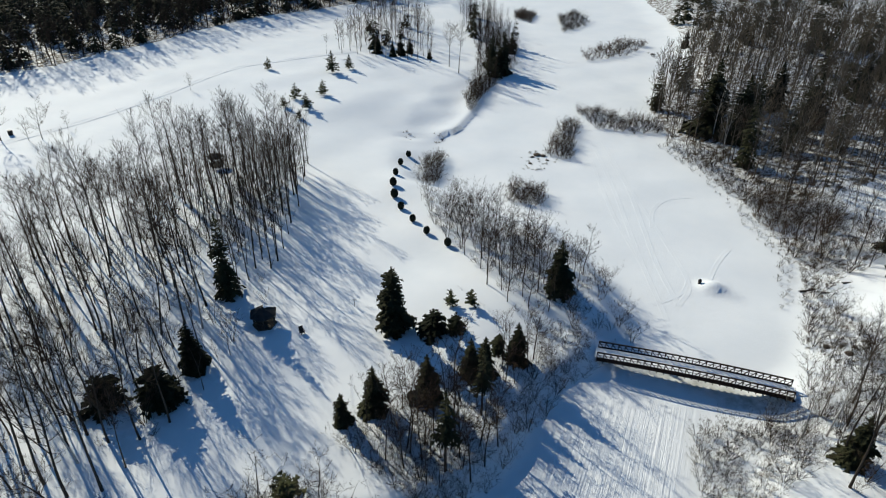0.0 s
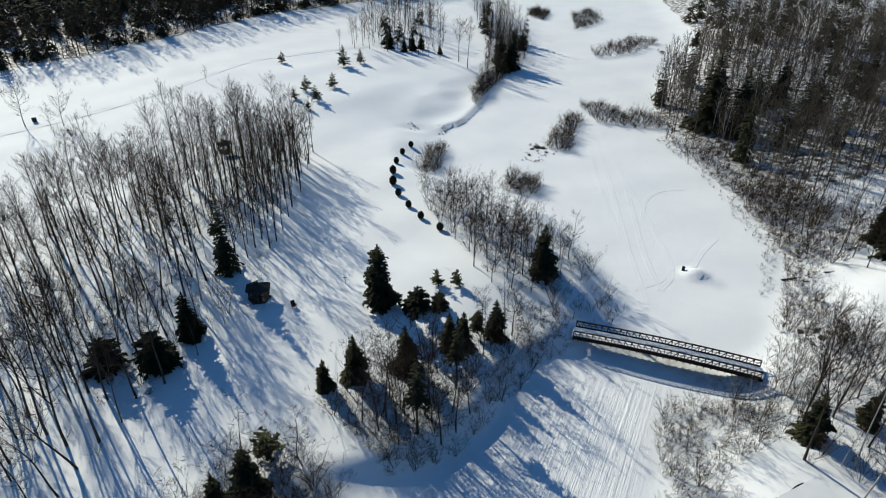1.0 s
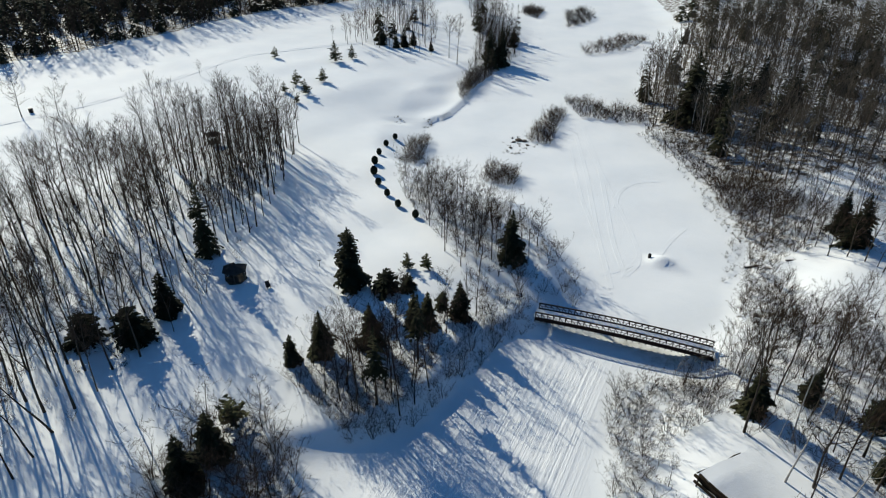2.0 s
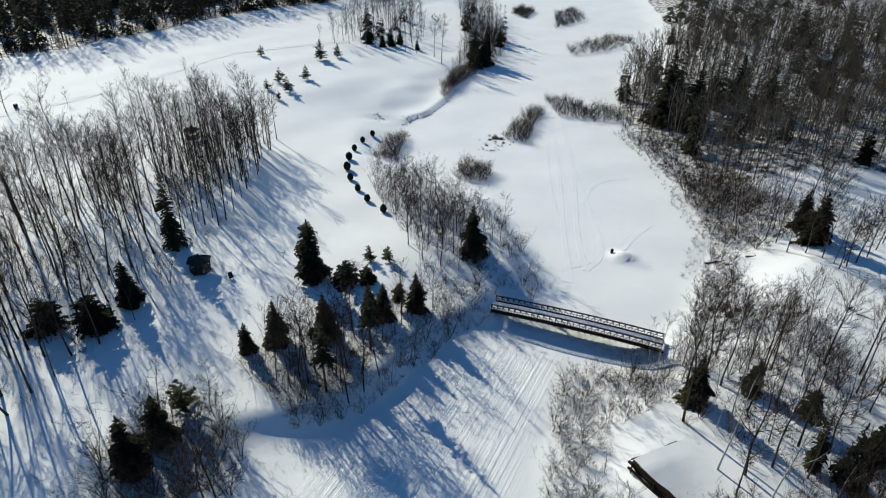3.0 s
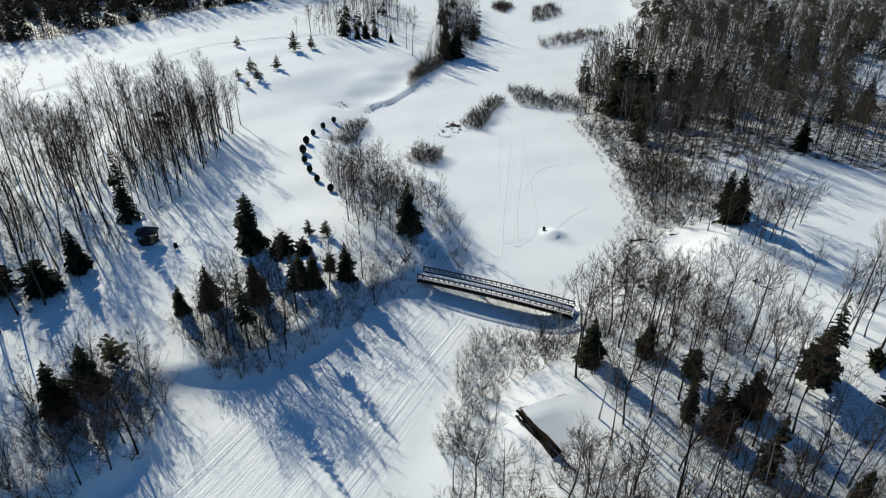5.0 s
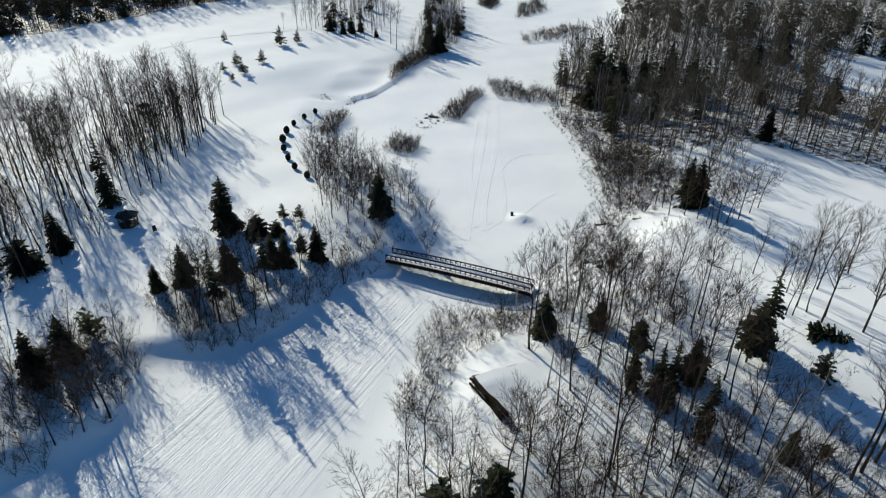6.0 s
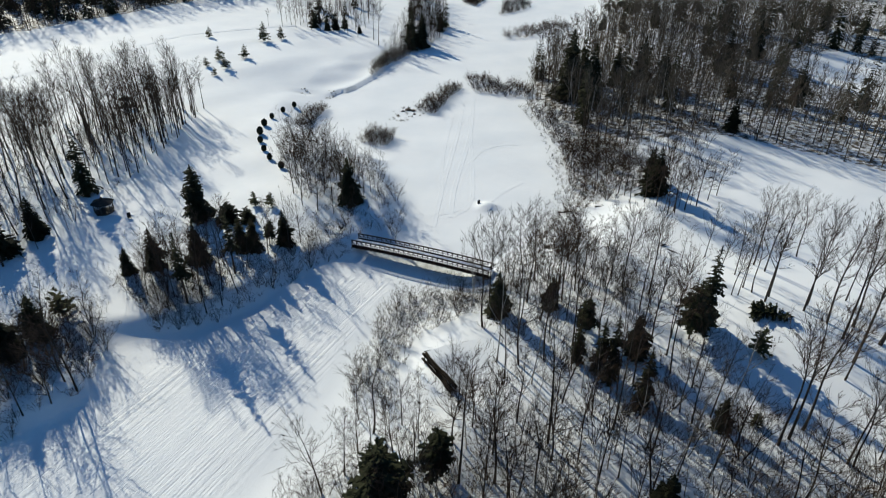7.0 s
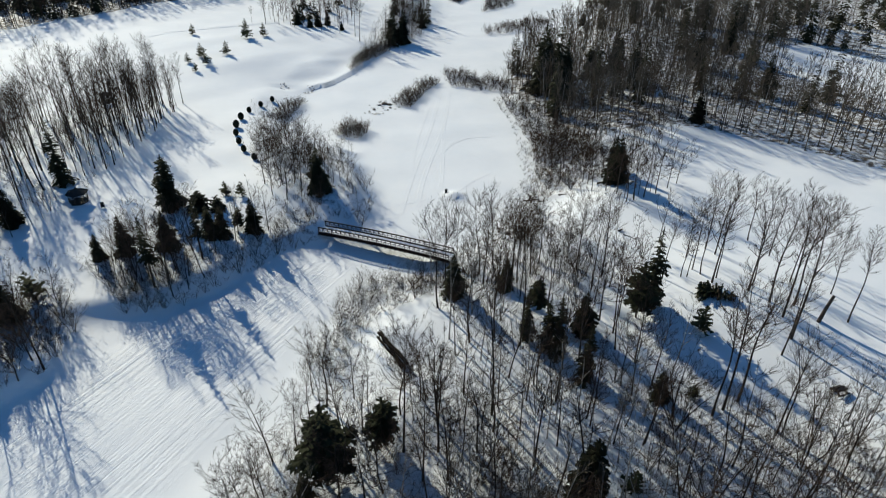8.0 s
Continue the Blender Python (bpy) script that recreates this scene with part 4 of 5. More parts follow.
MARSH = ([(24, 145), (29, 140), (36, 166), (33, 166)], [(37, 175), (39.5, 161), (55, 156), (57, 167), (44, 174)], [(13, 119), (20, 117.5), (21, 123), (17, 129), (14, 126)],
         [(-5, 126), (-1, 128), (0, 143), (-4, 140)], [(48, 232), (50, 224), (70, 237), (76, 247), (66, 254)], [(47, 266), (62, 282), (58, 305), (50, 296)], [(30, 292), (36, 283), (40, 300), (33, 306)],
         [(7, 171), (12, 188), (16, 200), (11, 203), (6, 184)])
for outline in MARSH:
    thicket("marsh_shrubs", outline, 1.1, 72, 1.9, 3.3, False, ALDER, "rounded clump of leafless shrubs on the ice edge")

# ---- far woods ----
far_bare = []
for i in range(5):
    (tv, tf), (cv, cf) = bare_tree(random.Random(300 + i), 13, 0.20, 20, 0.21, 5, 0.0095, 2.5, 5, True)
    far_bare.append((tv + cv, tf + [tuple(q + len(tv) for q in face) for face in cf]))
far_thin = []
for i in range(4):
    (tv, tf), (cv, cf) = bare_tree(random.Random(340 + i), 13, 0.20, 15, 0.21, 4, 0.0095, 3.2, 4, True)
    far_thin.append((tv + cv, tf + [tuple(q + len(tv) for q in face) for face in cf]))
far_con, lean_con = [], []
for i in range(3):
    far_con.append(conifer(random.Random(320 + i), 12, 4.6, 14, 6, steps=2, top=0.75, frond=0.42)[1])
    lean_con.append(conifer(random.Random(330 + i), 12, 4.2, 20, 9, steps=3, top=0.7, frond=0.32)[1])


near_ne = [(58, 178), (66, 195), (80, 214), (92, 250), (170, 250), (170, 92), (150, 94), (120, 114), (96, 124), (80, 118), (70, 118), (64, 146), (57, 156)]


def forest(name, outline, gap, limit, share, mat_bare, label, low, high):
    spots = [p for p in scatter(rng, outline, gap, limit, planted) if not in_outline(p[0], p[1], CLEARING)]
    spots = [p for p in spots if p[0] < 116 or p[1] > 200 or rng.random() < 0.9]
    spots = [p for p in spots if not (in_outline(p[0] + 7, p[1] + 10, CLEARING) or in_outline(p[0] + 14, p[1] + 21, CLEARING)) or rng.random() < 0.3]
    spots = [p for p in spots if all((p[0] - x) ** 2 + (p[1] - y + 2.5) ** 2 > 20 for x, y, h in NECON)]
    cons = [p for p in spots if rng.random() < share and not (p[0] > 50 and p[1] < 135)]
    taken = set(cons)
    stuff(name, far_bare if outline is near_ne else far_thin, [(x, y, rng.uniform(low, high) / 13) for x, y in spots if (x, y) not in taken], rng, mat_bare, label, "forest")
    if cons:
        stuff("spruce_forest", lean_con if outline is near_ne else far_con, [(x, y, rng.uniform(low, high) * 1.08 / 12) for x, y in cons], rng, NEEDLE, "dark distant spruces among bare trees", "forest")


# crowns here use the twig tone with backlight painted into it
forest("bare_forest", near_ne, 2.5, 900, 0.045, SUNLIT_TWIG, "dense grey-brown leafless forest", 11, 15.5)
forest("bare_forest", [(92, 250), (100, 380), (290, 380), (260, 150), (190, 110), (170, 92), (170, 250)], 4.4, 380, 0.45, SUNLIT_TWIG, "far leafless and spruce forest", 9, 14)
forest("bare_forest", [(-150, 172), (-133, 190), (-120, 199), (-98, 230), (-77, 268), (-47, 297), (-10, 330), (-20, 342), (-57, 309), (-88, 279), (-109, 241), (-131, 210), (-161, 183)], 1.9, 520, 0.12, TWIG, "row of bare trees and spruces along the field edge", 11, 16)
forest("spruce_wood", [(-167, 190), (-148, 208), (-136, 218), (-114, 247), (-93, 285), (-62, 315), (-15, 348), (-30, 420), (-120, 400), (-250, 330), (-240, 200)], 3.6, 520, 0.8, TWIG, "dark forest beyond a snowy lane", 14, 19)
forest("bare_forest", [(-38, 222), (-5, 212), (-3, 248), (-15, 285), (-30, 300)], 3.0, 120, 0.08, TWIG, "grove of bare trees and spruces on the far field", 6, 12)
forest("bare_forest", [(8, 186), (13, 192), (24, 216), (26, 240), (20, 300), (6, 290), (12, 225)], 2.1, 150, 0.06, TWIG, "narrow wooded point beside the frozen creek", 5.5, 11)

# ---- garden shelter beside the west wood ----
def build_shelter(name, x, y, turn, radius, eave, peak, sides, snowy, label):
    root = tagged(new(name), label, "gazebo")
    root.matrix_basis = spot(x, y, turn, 1.0, 0.12)
    ring = lambda r, z, k: Vector((r * math.cos((k + 0.5) * math.tau / sides), r * math.sin((k + 0.5) * math.tau / sides), z))
    bm = bmesh.new()
    bmesh.ops.create_cone(bm, cap_ends=True, segments=sides, radius1=radius, radius2=radius, depth=0.3, matrix=pose(0, 0, 0.15, 0, 0, 180 / sides))
    part("floor", from_bm("floor", bm, TIMBER, 0.02), root)
    for k in range(sides):
        a, b = ring(radius * 0.93, 0.3, k), ring(radius * 0.93, 0.3, k + 1)
        part("post", from_bm("post", beam_bm(a, a + Vector((0, 0, eave - 0.3)), 0.13), TIMBER, 0.012), root)
        if k != 4:
            bm = bmesh.new()
            for z in (0.15, 0.85):
                beam_bm(a + Vector((0, 0, z)), b + Vector((0, 0, z)), 0.07, None, bm)
            railing = part("railing", from_bm("railing", bm, TIMBER), root)
            for i in range(1, 7):
                p = a.lerp(b, i / 7)
                part("baluster", from_bm("baluster", beam_bm(p + Vector((0, 0, 0.15)), p + Vector((0, 0, 0.85)), 0.04), TIMBER), railing)
        e0, e1, top = ring(radius * 1.18, eave, k), ring(radius * 1.18, eave, k + 1), Vector((0, 0, peak))
        low = Vector((0, 0, -0.11))
        v = [e0, e1, top, e0 + low, e1 + low, top + low]
        panel = part("roof_panel", mesh_of("roof_panel", [tuple(p) for p in v], [(0, 1, 2), (5, 4, 3), (0, 3, 4, 1), (1, 4, 5, 2), (2, 5, 3, 0)], SHINGLE), root)
        if k in snowy:
            lift = Vector((0, 0, 0.02))
            n, sv, sf = 6, [], []
            for i in range(n + 1):
                for j in range(n + 1):
                    f, g = i / n, j / n
                    edge0, edge1 = top.lerp(e0, 0.16 + f * 0.74), top.lerp(e1, 0.16 + f * 0.74)
                    thick = 0.20 * math.sin(math.pi * min(max(f, 0.03), 0.97)) ** 0.5 * (1 - 0.5 * (j in (0, n)))
                    sv.append(tuple(edge0.lerp(edge1, g) + lift + Vector((0, 0, thick))))
            sf = [(i * (n + 1) + j, (i + 1) * (n + 1) + j, (i + 1) * (n + 1) + j + 1, i * (n + 1) + j + 1) for i in range(n) for j in range(n)]
            part("roof_snow", mesh_of("roof_snow", sv, sf, SNOW_CAP, True), panel, "slab of white snow on the roof")
    bm = bmesh.new()
    bmesh.ops.create_cone(bm, cap_ends=True, segments=sides, radius1=0.28, radius2=0.06, depth=0.4, matrix=Matrix.Translation((0, 0, peak + 0.08)))
    part("finial", from_bm("finial", bm, SHINGLE), root)
    return root


build_shelter("gazebo", -25.6, 73.9, 12, 1.75, 2.15, 2.95, 6, (0,), "dark timber gazebo with snow sliding off its roof")
build_shelter("gazebo", -49.3, 129.1, 40, 1.6, 2.3, 3.0, 6, (), "small dark-roofed timber gazebo among aspens")


def build_chair():
    root = tagged(new("garden_chair"), "black garden chair standing alone in snow", "chair")
    root.matrix_basis = spot(-19.8, 71.8, 35, 1.0, 0.1)
    part("seat", from_bm("seat", box_bm(0.62, 0.60, 0.06, (0, 0, 0.42)), BLACK, 0.012), root)
    part("backrest", from_bm("backrest", box_bm(0.62, 0.06, 0.75, (0, 0.36, 0.78), None, Matrix.Rotation(radians(-18), 4, "X")), BLACK, 0.012), root)
    leg = from_bm("leg", box_bm(0.07, 0.07, 0.55, (0, 0, 0.18)), BLACK, 0.008)
    for lx in (-0.27, 0.27):
        for ly in (-0.25, 0.27):
            part("leg", leg, root, m=pose(lx, ly, 0))
        part("armrest", from_bm("armrest", box_bm(0.10, 0.66, 0.04, (lx * 1.15, 0.02, 0.64)), BLACK, 0.008), root)


build_chair()


def build_stake(name, x, y, high, cross, label, mat=TIMBER):
    root = tagged(new(name), label, "post")
    root.matrix_basis = spot(x, y, 20, 1.0, 0.0)
    part("shaft", from_bm("shaft", box_bm(0.07, 0.07, high + 0.4, (0, 0, high / 2 - 0.2)), mat, 0.008), root)
    if cross:
        part("crossbar", from_bm("crossbar", box_bm(cross, 0.05, 0.08, (0, 0, high - 0.12), None, Matrix.Rotation(radians(14), 4, "Y")), mat, 0.008), root)


build_stake("wooden_stake", -13.2, 78.3, 1.3, 0.7, "thin wooden stake with a crossbar in snow")


def build_drum(x, y, r, high, label):
    root = tagged(new("litter_bin"), label, "bin")
    root.matrix_basis = spot(x, y, 0, 1.0, 0.1)
    bm = bmesh.new()
    bmesh.ops.create_cone(bm, cap_ends=True, segments=18, radius1=r * 0.92, radius2=r, depth=high, matrix=Matrix.Translation((0, 0, high / 2)))
    part("body", from_bm("body", bm, BLACK, 0.015), root)
    bm = bmesh.new()
    bmesh.ops.create_cone(bm, cap_ends=True, segments=18, radius1=r * 1.06, radius2=r * 0.8, depth=0.12, matrix=Matrix.Translation((0, 0, high + 0.05)))
    part("lid", from_bm("lid", bm, BLACK, 0.01), root)


build_drum(-102.3, 144.0, 0.55, 1.1, "black round litter bin beside the snowy path")
build_drum(43.1, 89.9, 0.28, 0.75, "dark drum sunk in the snow on the ice")


def build_table():
    root = tagged(new("picnic_table"), "dark picnic table half buried in snow", "table")
    root.matrix_basis = spot(97.2, 33.9, 25, 1.0, 0.15)
    for i in range(4):
        part("tabletop_plank", from_bm("tabletop_plank", box_bm(1.9, 0.17, 0.045, (0, -0.285 + 0.19 * i, 0.75)), BLACK, 0.006), root)
    for y in (-0.72, 0.72):
        part("bench", from_bm("bench", box_bm(1.9, 0.26, 0.05, (0, y, 0.45)), TIMBER, 0.008), root)
    for x in (-0.65, 0.65):
        for s in (-1, 1):
            part("leg", from_bm("leg", beam_bm((x, s * 0.62, -0.1), (x, s * 0.2, 0.74), 0.09, 0.06), TIMBER), root)
        part("brace", from_bm("brace", box_bm(0.06, 1.6, 0.09, (x + 0.06, 0, 0.40)), TIMBER, 0.006), root)


build_table()


def build_shed():
    root = tagged(new("shed"), "small grey shed with a snow-covered gable roof in the forest", "shed")
    root.matrix_basis = spot(125, 200.5, -20, 1.0, 0.2)
    w, d, h, p = 4.2, 3.4, 2.4, 3.6
    v = [(-w / 2, -d / 2, 0), (w / 2, -d / 2, 0), (w / 2, d / 2, 0), (-w / 2, d / 2, 0), (-w / 2, -d / 2, h), (w / 2, -d / 2, h), (w / 2, d / 2, h), (-w / 2, d / 2, h), (-w / 2, 0, p), (w / 2, 0, p)]
    part("wall", mesh_of("wall", v, [(0, 1, 5, 4), (2, 3, 7, 6), (1, 2, 6, 9, 5), (3, 0, 4, 8, 7)], PLANK), root)
    for s in (-1, 1):
        slope = math.degrees(math.atan2(p - h, d / 2))
        m = Matrix.Translation((0, s * d * 0.27, (h + p) / 2 - 0.03)) @ pose(0, 0, 0, -s * slope)
        part("roof", from_bm("roof", box_bm(w + 0.5, d * 0.68, 0.10, (0, 0, 0.06)), SHINGLE, 0.01), root, m=m)
        part("roof_snow", from_bm("roof_snow", box_bm(w + 0.46, d * 0.66, 0.34, (0, 0, 0.29)), SNOW_CAP, 0.10), root, "thick white snow on the roof", m=m)
    part("door", from_bm("door", box_bm(0.95, 0.06, 2.0, (0.6, -d / 2 - 0.03, 1.05)), TIMBER, 0.01), root)


build_shed()


# ---- clipped evergreen shrubs in a row ----
def build_shrub():
    r = random.Random(91)
    root = tagged(new("clipped_shrub"), "dark egg-shaped clipped evergreen shrub in snow", "shrub", "row of clipped shrubs")
    tv, tf = [], []
    tube(tv, tf, [(0, 0, -0.3), (0, 0, 0.7)], [0.07, 0], 6)
    part("trunk", mesh_of("trunk", tv, tf, CONBARK, True), root)
    bm = bmesh.new()
    bmesh.ops.create_icosphere(bm, subdivisions=3, radius=1, matrix=Matrix.Translation((0, 0, 0.78)) @ Matrix.Diagonal((0.60, 0.60, 0.76, 1)))
    for p in bm.verts:
        p.co += Vector((p.co.x, p.co.y, p.co.z - 0.78)) * r.uniform(-0.09, 0.09)
    v, f = [tuple(p.co) for p in bm.verts], [tuple(p.index for p in face.verts) for face in bm.faces]
    bm.free()
    for i in range(420):
        a, z = r.uniform(0, math.tau), r.uniform(-0.95, 1)
        s = math.sqrt(1 - z * z)
        n = Vector((math.cos(a) * s * 0.62, math.sin(a) * s * 0.62, z * 0.78))
        c = n + Vector((0, 0, 0.78))
        side = n.orthogonal().normalized()
        side.rotate(Matrix.Rotation(r.uniform(0, 6.28), 3, n))
        k = len(v)
        v.extend((tuple(c - side * 0.07 - n * 0.06), tuple(c + side * 0.07 - n * 0.06), tuple(c + n * r.uniform(0.08, 0.2) + Vector((0, 0, r.uniform(0, 0.12))))))
        f.append((k, k + 1, k + 2))
    part("foliage", mesh_of("foliage", v, f, CEDAR), root)
    return root


first = build_shrub()
for i, (x, y, h) in enumerate(BALLS):
    m = spot(x, y, i * 77, h / 1.52, 0.08)
    if i:
        copy_thing(first, m @ Matrix.Scale(1 / first.scale[0], 4))
    else:
        first.matrix_basis = m


# ---- log wall and dead wood ----
SHELF = [Vector((37.3, 39.8)), Vector((41.4, 34.0)), Vector((49.0, 37.0)), Vector((45.0, 44.6))]


def build_shelf():
    """Flat snow platform held by a wall of stacked logs."""
    a, d, c, b = SHELF
    n, v = 12, []
    for i in range(n + 1):
        for j in range(n + 1):
            f, g = i / n, j / n
            p = a.lerp(d, g).lerp(b.lerp(c, g), f)
            low = height_at(p.x, p.y) + 0.03
            flat = 0.42 - 0.25 * g
            keep = max(0.0, 1 - max(0, f - 0.35) / 0.65) ** 1.2 * min(1.0, (1 - g) / 0.75)
            v.append((p.x, p.y, low + max(flat - low, 0) * keep))
    f = [(i * (n + 1) + j, (i + 1) * (n + 1) + j, (i + 1) * (n + 1) + j + 1, i * (n + 1) + j + 1) for i in range(n) for j in range(n)]
    me = mesh_of("snow_shelf", v, [tuple(reversed(q)) for q in f], SNOW_CAP, True)
    tagged(new("snow_shelf", me), "flat snow-covered platform on the river bank", "ground", kind="structure")
    root = tagged(new("log_wall"), "dark weathered log retaining wall under a snow platform", "wall")
    r = random.Random(17)

    def course(p, q, z0, z1, radius):
        cv, cf = [], []
        pts = [Vector((*p.lerp(q, k / 6), z0 + (z1 - z0) * k / 6)) + Vector((r.uniform(-0.11, 0.11), r.uniform(-0.11, 0.11), r.uniform(-0.06, 0.06))) for k in range(7)]
        tube(cv, cf, pts, [radius * r.uniform(0.85, 1.1) for _ in range(7)], 8)
        cf.extend((tuple(range(7, -1, -1)), tuple(range(len(cv) - 8, len(cv)))))
        part("log", mesh_of("log", cv, cf, LOGS, True), root)

    out = Vector((-0.82, -0.57))
    for k in range(5):
        shift = out * (0.04 + 0.075 * k)
        course(a + shift + Vector((r.uniform(-0.3, 0.3), 0)), d + shift + Vector((r.uniform(-0.2, 0.5), 0)), 0.30 - 0.21 * k, 0.06 - 0.22 * k, 0.16 + 0.03 * (k % 2))
    course(a + Vector((-0.05, 0.06)), a.lerp(b, 0.8) + Vector((-0.05, 0.06)), 0.36, height_at(43.4, 43.6) - 0.02, 0.09)
    for k in range(3):
        q = a.lerp(d, 0.05 + 0.45 * k) + out * 0.35
        part("stake", from_bm("stake", box_bm(0.16, 0.16, 2.6, (q.x, q.y, -0.85)), LOGS, 0.02), root)


build_shelf()


def build_log(x, y, turn, long, radius, pitch, label):
    r = random.Random(int(x * 10))
    v, f = [], []
    way = Vector((math.cos(radians(turn)), math.sin(radians(turn)), math.sin(radians(pitch))))
    n = 5
    tube(v, f, [way * long * i / n + Vector((0, 0, r.uniform(-0.05, 0.05))) for i in range(n + 1)], [radius * (1 - 0.6 * i / n) for i in range(n)] + [0], 7)
    root = tagged(new("fallen_log"), label, "log", "fallen logs")
    root.matrix_basis = Matrix.Translation((x, y, height_at(x, y) + radius * 0.4))
    part("stem", mesh_of("stem", v, f, BARK, True), root)
    bv, bf = [], []
    for i in range(7):
        at = way * long * r.uniform(0.3, 0.95)
        a = r.uniform(0, 6.28)
        tube(bv, bf, [at, at + Vector((math.cos(a), math.sin(a), r.uniform(0.2, 0.9))) * long * 0.16], [radius * 0.3, 0], 4)
    part("branches", mesh_of("branches", bv, bf, TWIG), root)


build_log(75.8, 70.4, -40, 2.6, 0.10, 0, "short dead log lying on snow")
build_log(75.0, 71.5, 10, 0.9, 0.22, 20, "dark stump piece poking from snow")
build_log(59.0, 88.0, 8, 5.0, 0.22, 4, "dark drift log reaching onto the ice")
build_log(62.0, 87.0, -10, 4.0, 0.18, 6, "dark drift log reaching onto the ice")
build_log(66.0, 88.6, 0, 6.0, 0.25, 2, "long dead log at the shore")


def build_snag():
    v, f = [], []
    tube(v, f, [(0, 0, -0.4), (0.5, 0.25, 2.2), (1.1, 0.5, 4.3)], [0.3, 0.24, 0.2], 8)
    f.append(tuple(range(len(v) - 8, len(v))))
    root = tagged(new("dead_snag"), "broken dark leaning tree stump in snow", "stump")
    root.matrix_basis = spot(99.3, 46.7)
    part("stem", mesh_of("stem", v, f, CONBARK, True), root)
    bv, bf = [], []
    tube(bv, bf, [(0.9, 0.4, 3.6), (1.6, 0.1, 3.9)], [0.07, 0], 4)
    part("branch_stub", mesh_of("branch_stub", bv, bf, CONBARK), root)


build_snag()


def build_fallen_spruce(x, y, turn, long, wide, label):
    r = random.Random(57)
    trunk, crown = conifer(r, long, wide, 22, 15, start=0.10, droop=0.1, top=0.4, gaps=0.2, steps=7, frond=0.24)
    crown = ([((px * 0.3 if px < 0 else px) if px < 0.45 else 0.45 + (px - 0.45) * 0.15, py, pz) for px, py, pz in crown[0]], crown[1])
    root = tree_thing("fallen_spruce", trunk, crown, CONBARK, OLIVE, label, "tree", "")
    root.matrix_basis = pose(x, y, height_at(x, y) + 0.45, 0, 0, turn) @ pose(0, 0, 0, 0, 86)


build_fallen_spruce(83.9, 52.9, -22, 5.6, 4.8, "fallen dark evergreen lying sprawled on snow")


# ---- tracks pressed into the snow ----
def track(name, points, width, berm, label):
    """A shallow snow track with raised edges along a smooth line through the points."""
    pts = [Vector(p) for p in points]
    pts = [pts[0] * 2 - pts[1]] + pts + [pts[-1] * 2 - pts[-2]]
    line = []
    for i in range(1, len(pts) - 2):
        a, b, c, d = pts[i - 1:i + 3]
        n = max(2, int((c - b).length / 1.2))
        for k in range(n):
            t = k / n
            line.append(0.5 * (2 * b + (c - a) * t + (2 * a - 5 * b + 4 * c - d) * t * t + (3 * b - a - 3 * c + d) * t ** 3))
    line.append(pts[-2])
    shape = [(-1.5, -0.03), (-1.05, 1.0), (-0.7, 0.25), (-0.2, 0.3), (0.0, 0.55), (0.2, 0.3), (0.7, 0.25), (1.05, 1.0), (1.5, -0.03)]
    v = []
    for i, p in enumerate(line):
        way = (line[min(i + 1, len(line) - 1)] - line[max(i - 1, 0)]).normalized()
        for s, z in shape:
            q = p + Vector((-way.y, way.x)) * s * width / 2
            v.append((q.x, q.y, z * berm * (0.7 + 0.3 * math.sin(i * 0.9 + s))))
    arr = np.array(v)
    arr[:, 2] += ground_height(arr[:, 0], arr[:, 1]) + 0.015
    k = len(shape)
    f = [(i * k + j, i * k + j + 1, (i + 1) * k + j + 1, (i + 1) * k + j) for i in range(len(line) - 1) for j in range(k - 1)]
    tagged(new(name, mesh_of(name, arr.tolist(), f, SNOW_CAP, True)), label, "track", kind="structure")


track("snow_path", [(-118, 122), (-101.6, 138.7), (-85, 160), (-66, 195.7), (-53, 207), (-40.6, 215.9), (-30, 222)], 1.5, 0.17, "groomed snow path across the open field")
track("sled_track", [(39.6, 156), (39.8, 127), (37.8, 97.5), (37.8, 84)], 0.7, 0.026, "sled track in snow on the frozen pond")
track("sled_track", [(37.0, 156), (36.6, 127), (35.2, 97.5), (34.8, 80)], 0.7, 0.023, "sled track in snow on the frozen pond")
track("sled_track", [(38.9, 142), (41.0, 110), (41.5, 91), (38.0, 84)], 0.6, 0.023, "sled track in snow on the frozen pond")
track("sled_track", [(34.6, 141), (34.0, 115), (35.2, 94)], 0.6, 0.020, "sled track in snow on the frozen pond")
track("sled_track", [(40.3, 109), (42.4, 116), (46.5, 121), (52.4, 122.4)], 0.6, 0.030, "curved sled track on the frozen pond")
track("sled_track", [(52.2, 101.2), (48.5, 96.5), (45.2, 91.1)], 0.6, 0.030, "sled track leading to a snow mound")
track("sled_track", [(33.6, 83.9), (37.0, 85.6), (40.0, 88), (41.5, 91)], 0.5, 0.026, "curved sled track on the frozen pond")
track("sled_track", [(31.9, 205), (34, 246), (40.1, 295.4)], 0.9, 0.033, "sled track up the frozen river")
track("sled_track", [(34.9, 205), (37, 246), (43.1, 295.4)], 0.9, 0.033, "sled track up the frozen river")
track("sled_track", [(38, 160), (37, 180), (34, 205)], 0.9, 0.026, "sled track up the frozen river")


# ---- reeds, flat stones and footprints ----
def tuft(r):
    v, f = [], []
    for i in range(26):
        a = r.uniform(0, math.tau)
        foot = Vector((math.cos(a), math.sin(a), 0)) * r.uniform(0, 0.35)
        blade(v, f, foot, foot + Vector((math.cos(a) * r.uniform(0, 0.5), math.sin(a) * r.uniform(0, 0.5), r.uniform(0.25, 0.75))), 0.03, r)
    return v, f


tufts = [tuft(random.Random(400 + i)) for i in range(4)]
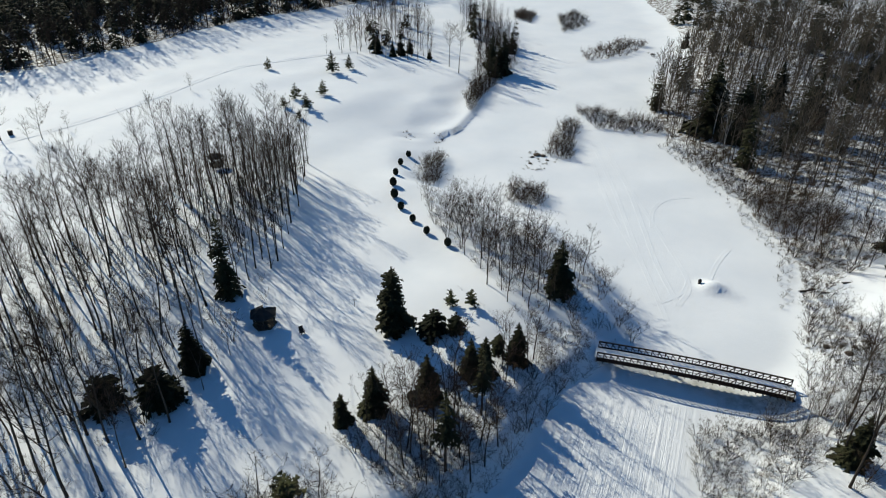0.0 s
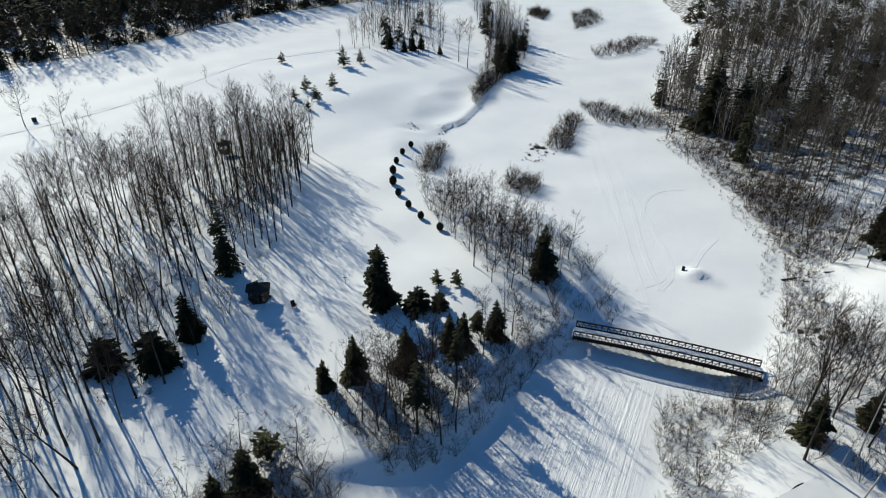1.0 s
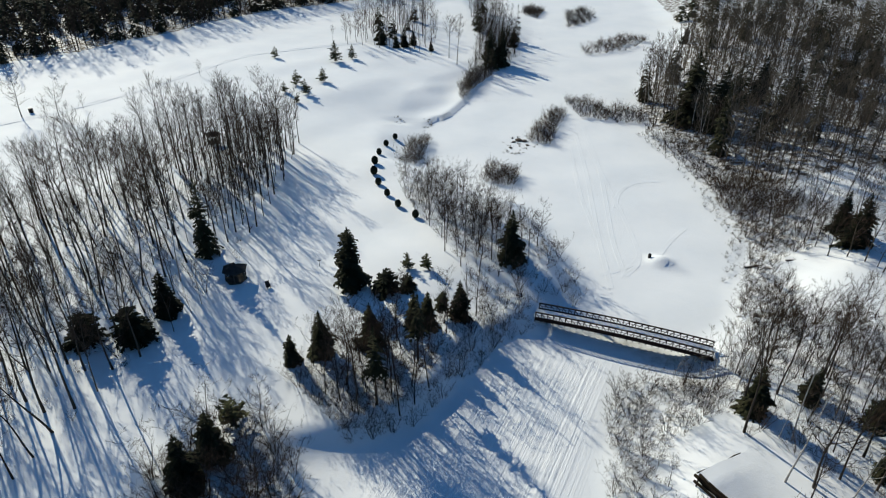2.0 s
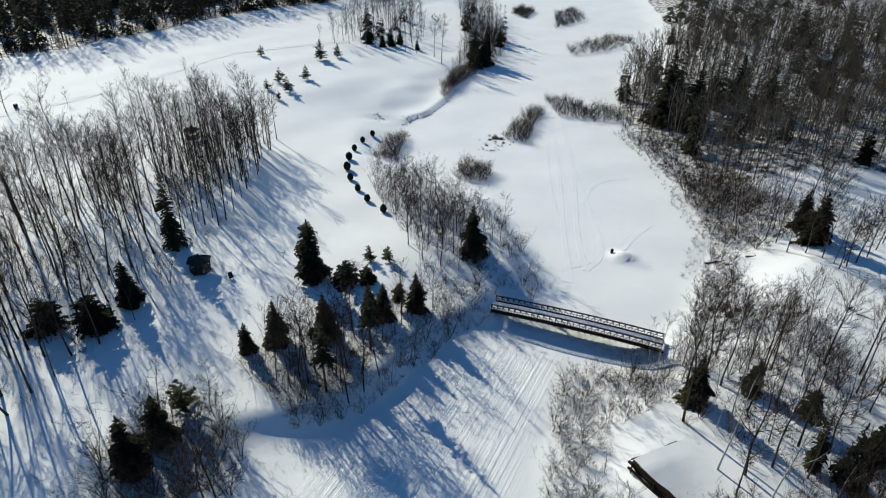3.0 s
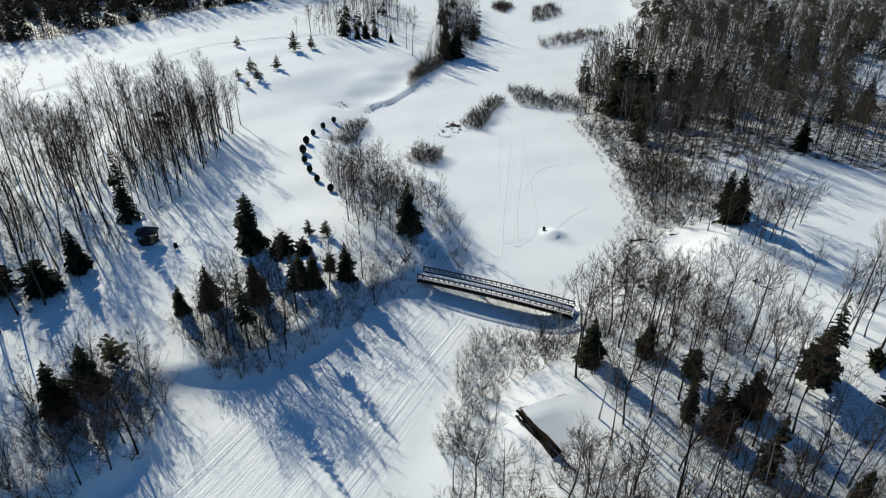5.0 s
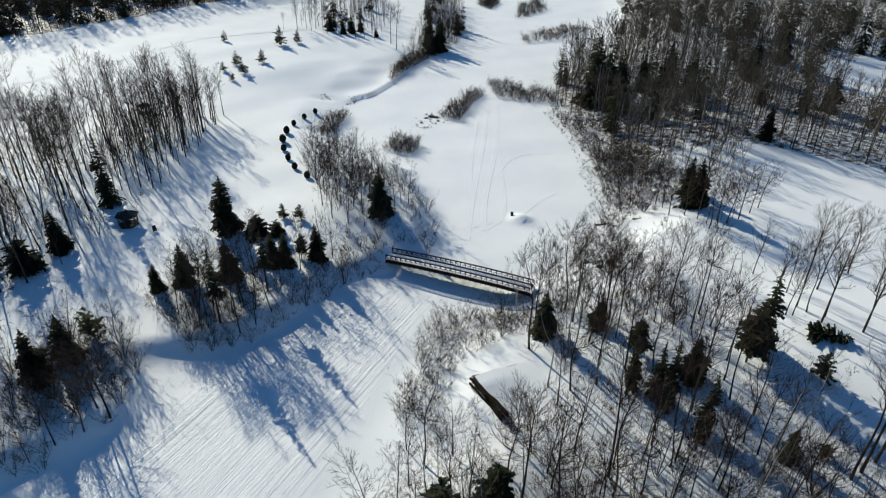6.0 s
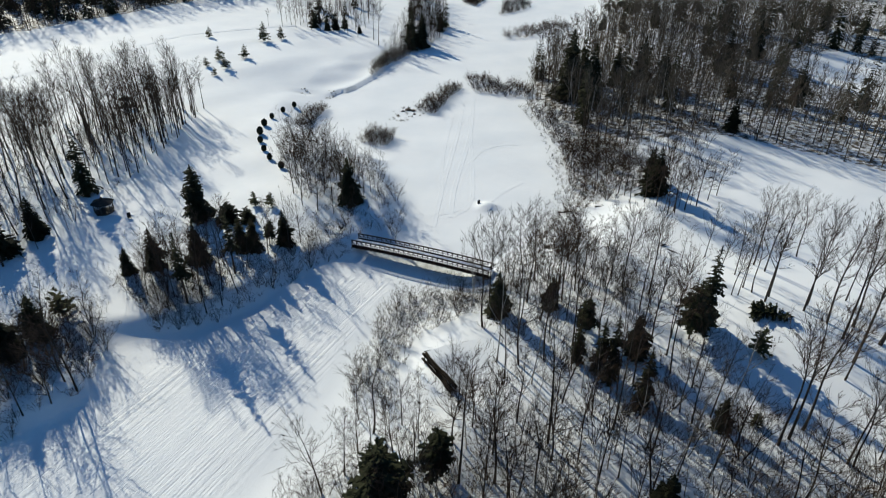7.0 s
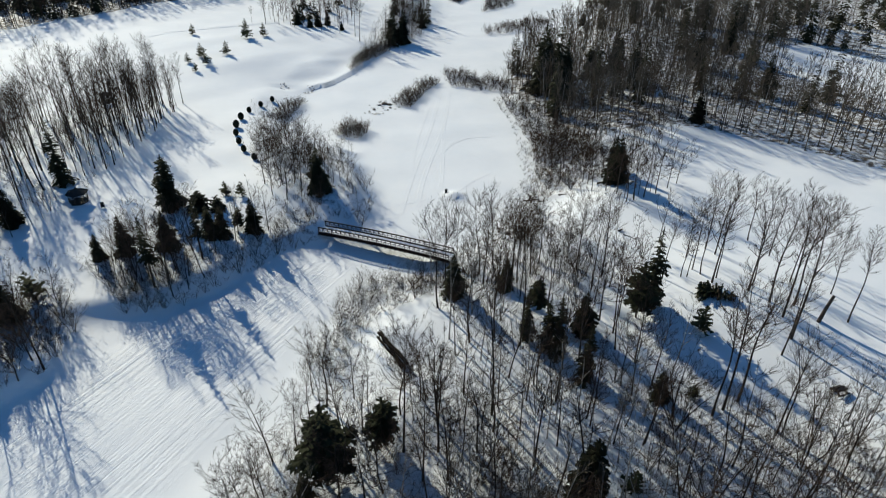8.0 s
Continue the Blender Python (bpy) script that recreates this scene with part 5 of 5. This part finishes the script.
reed_beds = [(x, y, rng.uniform(0.4, 0.95)) for bed, n in (([(17, 136), (22, 134), (27, 141), (22, 147), (18, 143)], 34), ([(-12, 151), (0, 150), (1, 155), (-10, 156)], 16),
             ([(73, 232), (78, 231), (78, 238), (73, 238)], 14), ([(53, 70), (60, 66), (64, 70), (58, 76)], 60), ([(60, 100), (64, 92), (72, 96), (76, 112), (66, 126)], 160)) for x, y in scatter(rng, bed, 0.5, n)]
stuff("dry_reeds", tufts, reed_beds, rng, REED, "tufts of dry brown reeds poking through snow", "reeds")


def build_stone(x, y, size, label):
    r = random.Random(int(x * 31 + y))
    bm = bmesh.new()
    bmesh.ops.create_icosphere(bm, subdivisions=2, radius=size)
    for c in bm.verts:
        c.co *= r.uniform(0.8, 1.15)
        c.co.z *= 0.45
    ob = tagged(new("stone", from_bm("stone", bm, ROCK)), label, "stone", "shore stones")
    ob.matrix_basis = spot(x, y, r.uniform(0, 360), 1.0, -size * 0.1)


for x, y, size in ((22.2, 143.7, 0.9), (23.6, 143.2, 0.7), (21.0, 142.6, 0.5), (20.0, 139.0, 0.45), (24.3, 140.6, 0.4), (55.6, 72.7, 0.55), (57.5, 70.5, 0.6), (59.0, 71.8, 0.4), (74.4, 234.8, 0.8)):
    build_stone(x, y, size, "dark flat stone at the frozen shore")


build_stone(-6.8, 72.3, 1.0, "brown boulder at the foot of a spruce")


def footprints(points, label):
    """A trail of small trodden hollows with raised rims."""
    r = random.Random(3)
    v, f = [], []
    for (ax, ay), (bx, by) in zip(points, points[1:]):
        n = int(math.hypot(bx - ax, by - ay) / 0.55)
        for i in range(n):
            t, s = i / n, 0.17 * (1 if i % 2 else -1)
            cx, cy = ax + (bx - ax) * t - (by - ay) / n * s + r.uniform(-0.1, 0.1), ay + (by - ay) * t + (bx - ax) / n * s + r.uniform(-0.1, 0.1)
            k = len(v)
            for ring, (rad, z) in enumerate(((0.34, -0.02), (0.22, 0.035), (0.12, 0.012))):
                for q in range(7):
                    a = q * math.tau / 7
                    v.append((cx + rad * math.cos(a), cy + rad * math.sin(a), z))
            for ring in (0, 1):
                f.extend((k + ring * 7 + q, k + ring * 7 + (q + 1) % 7, k + ring * 7 + 7 + (q + 1) % 7, k + ring * 7 + 7 + q) for q in range(7))
    arr = np.array(v)
    arr[:, 2] += ground_height(arr[:, 0], arr[:, 1]) + 0.01
    tagged(new("footprints", mesh_of("footprints", arr.tolist(), f, SNOW_CAP, True)), label, "footprints", kind="stuff")


footprints([(-21, 46), (-17, 50), (-13.5, 51.5), (-11, 57), (-12, 64)], "trail of footprints across open snow")
footprints([(74, 73), (79, 69.5), (83, 66), (88, 60)], "footprints in snow beside the mound")
footprints([(19.5, 71), (14, 74), (8, 76), (2, 84)], "footprints leading to the bridge")
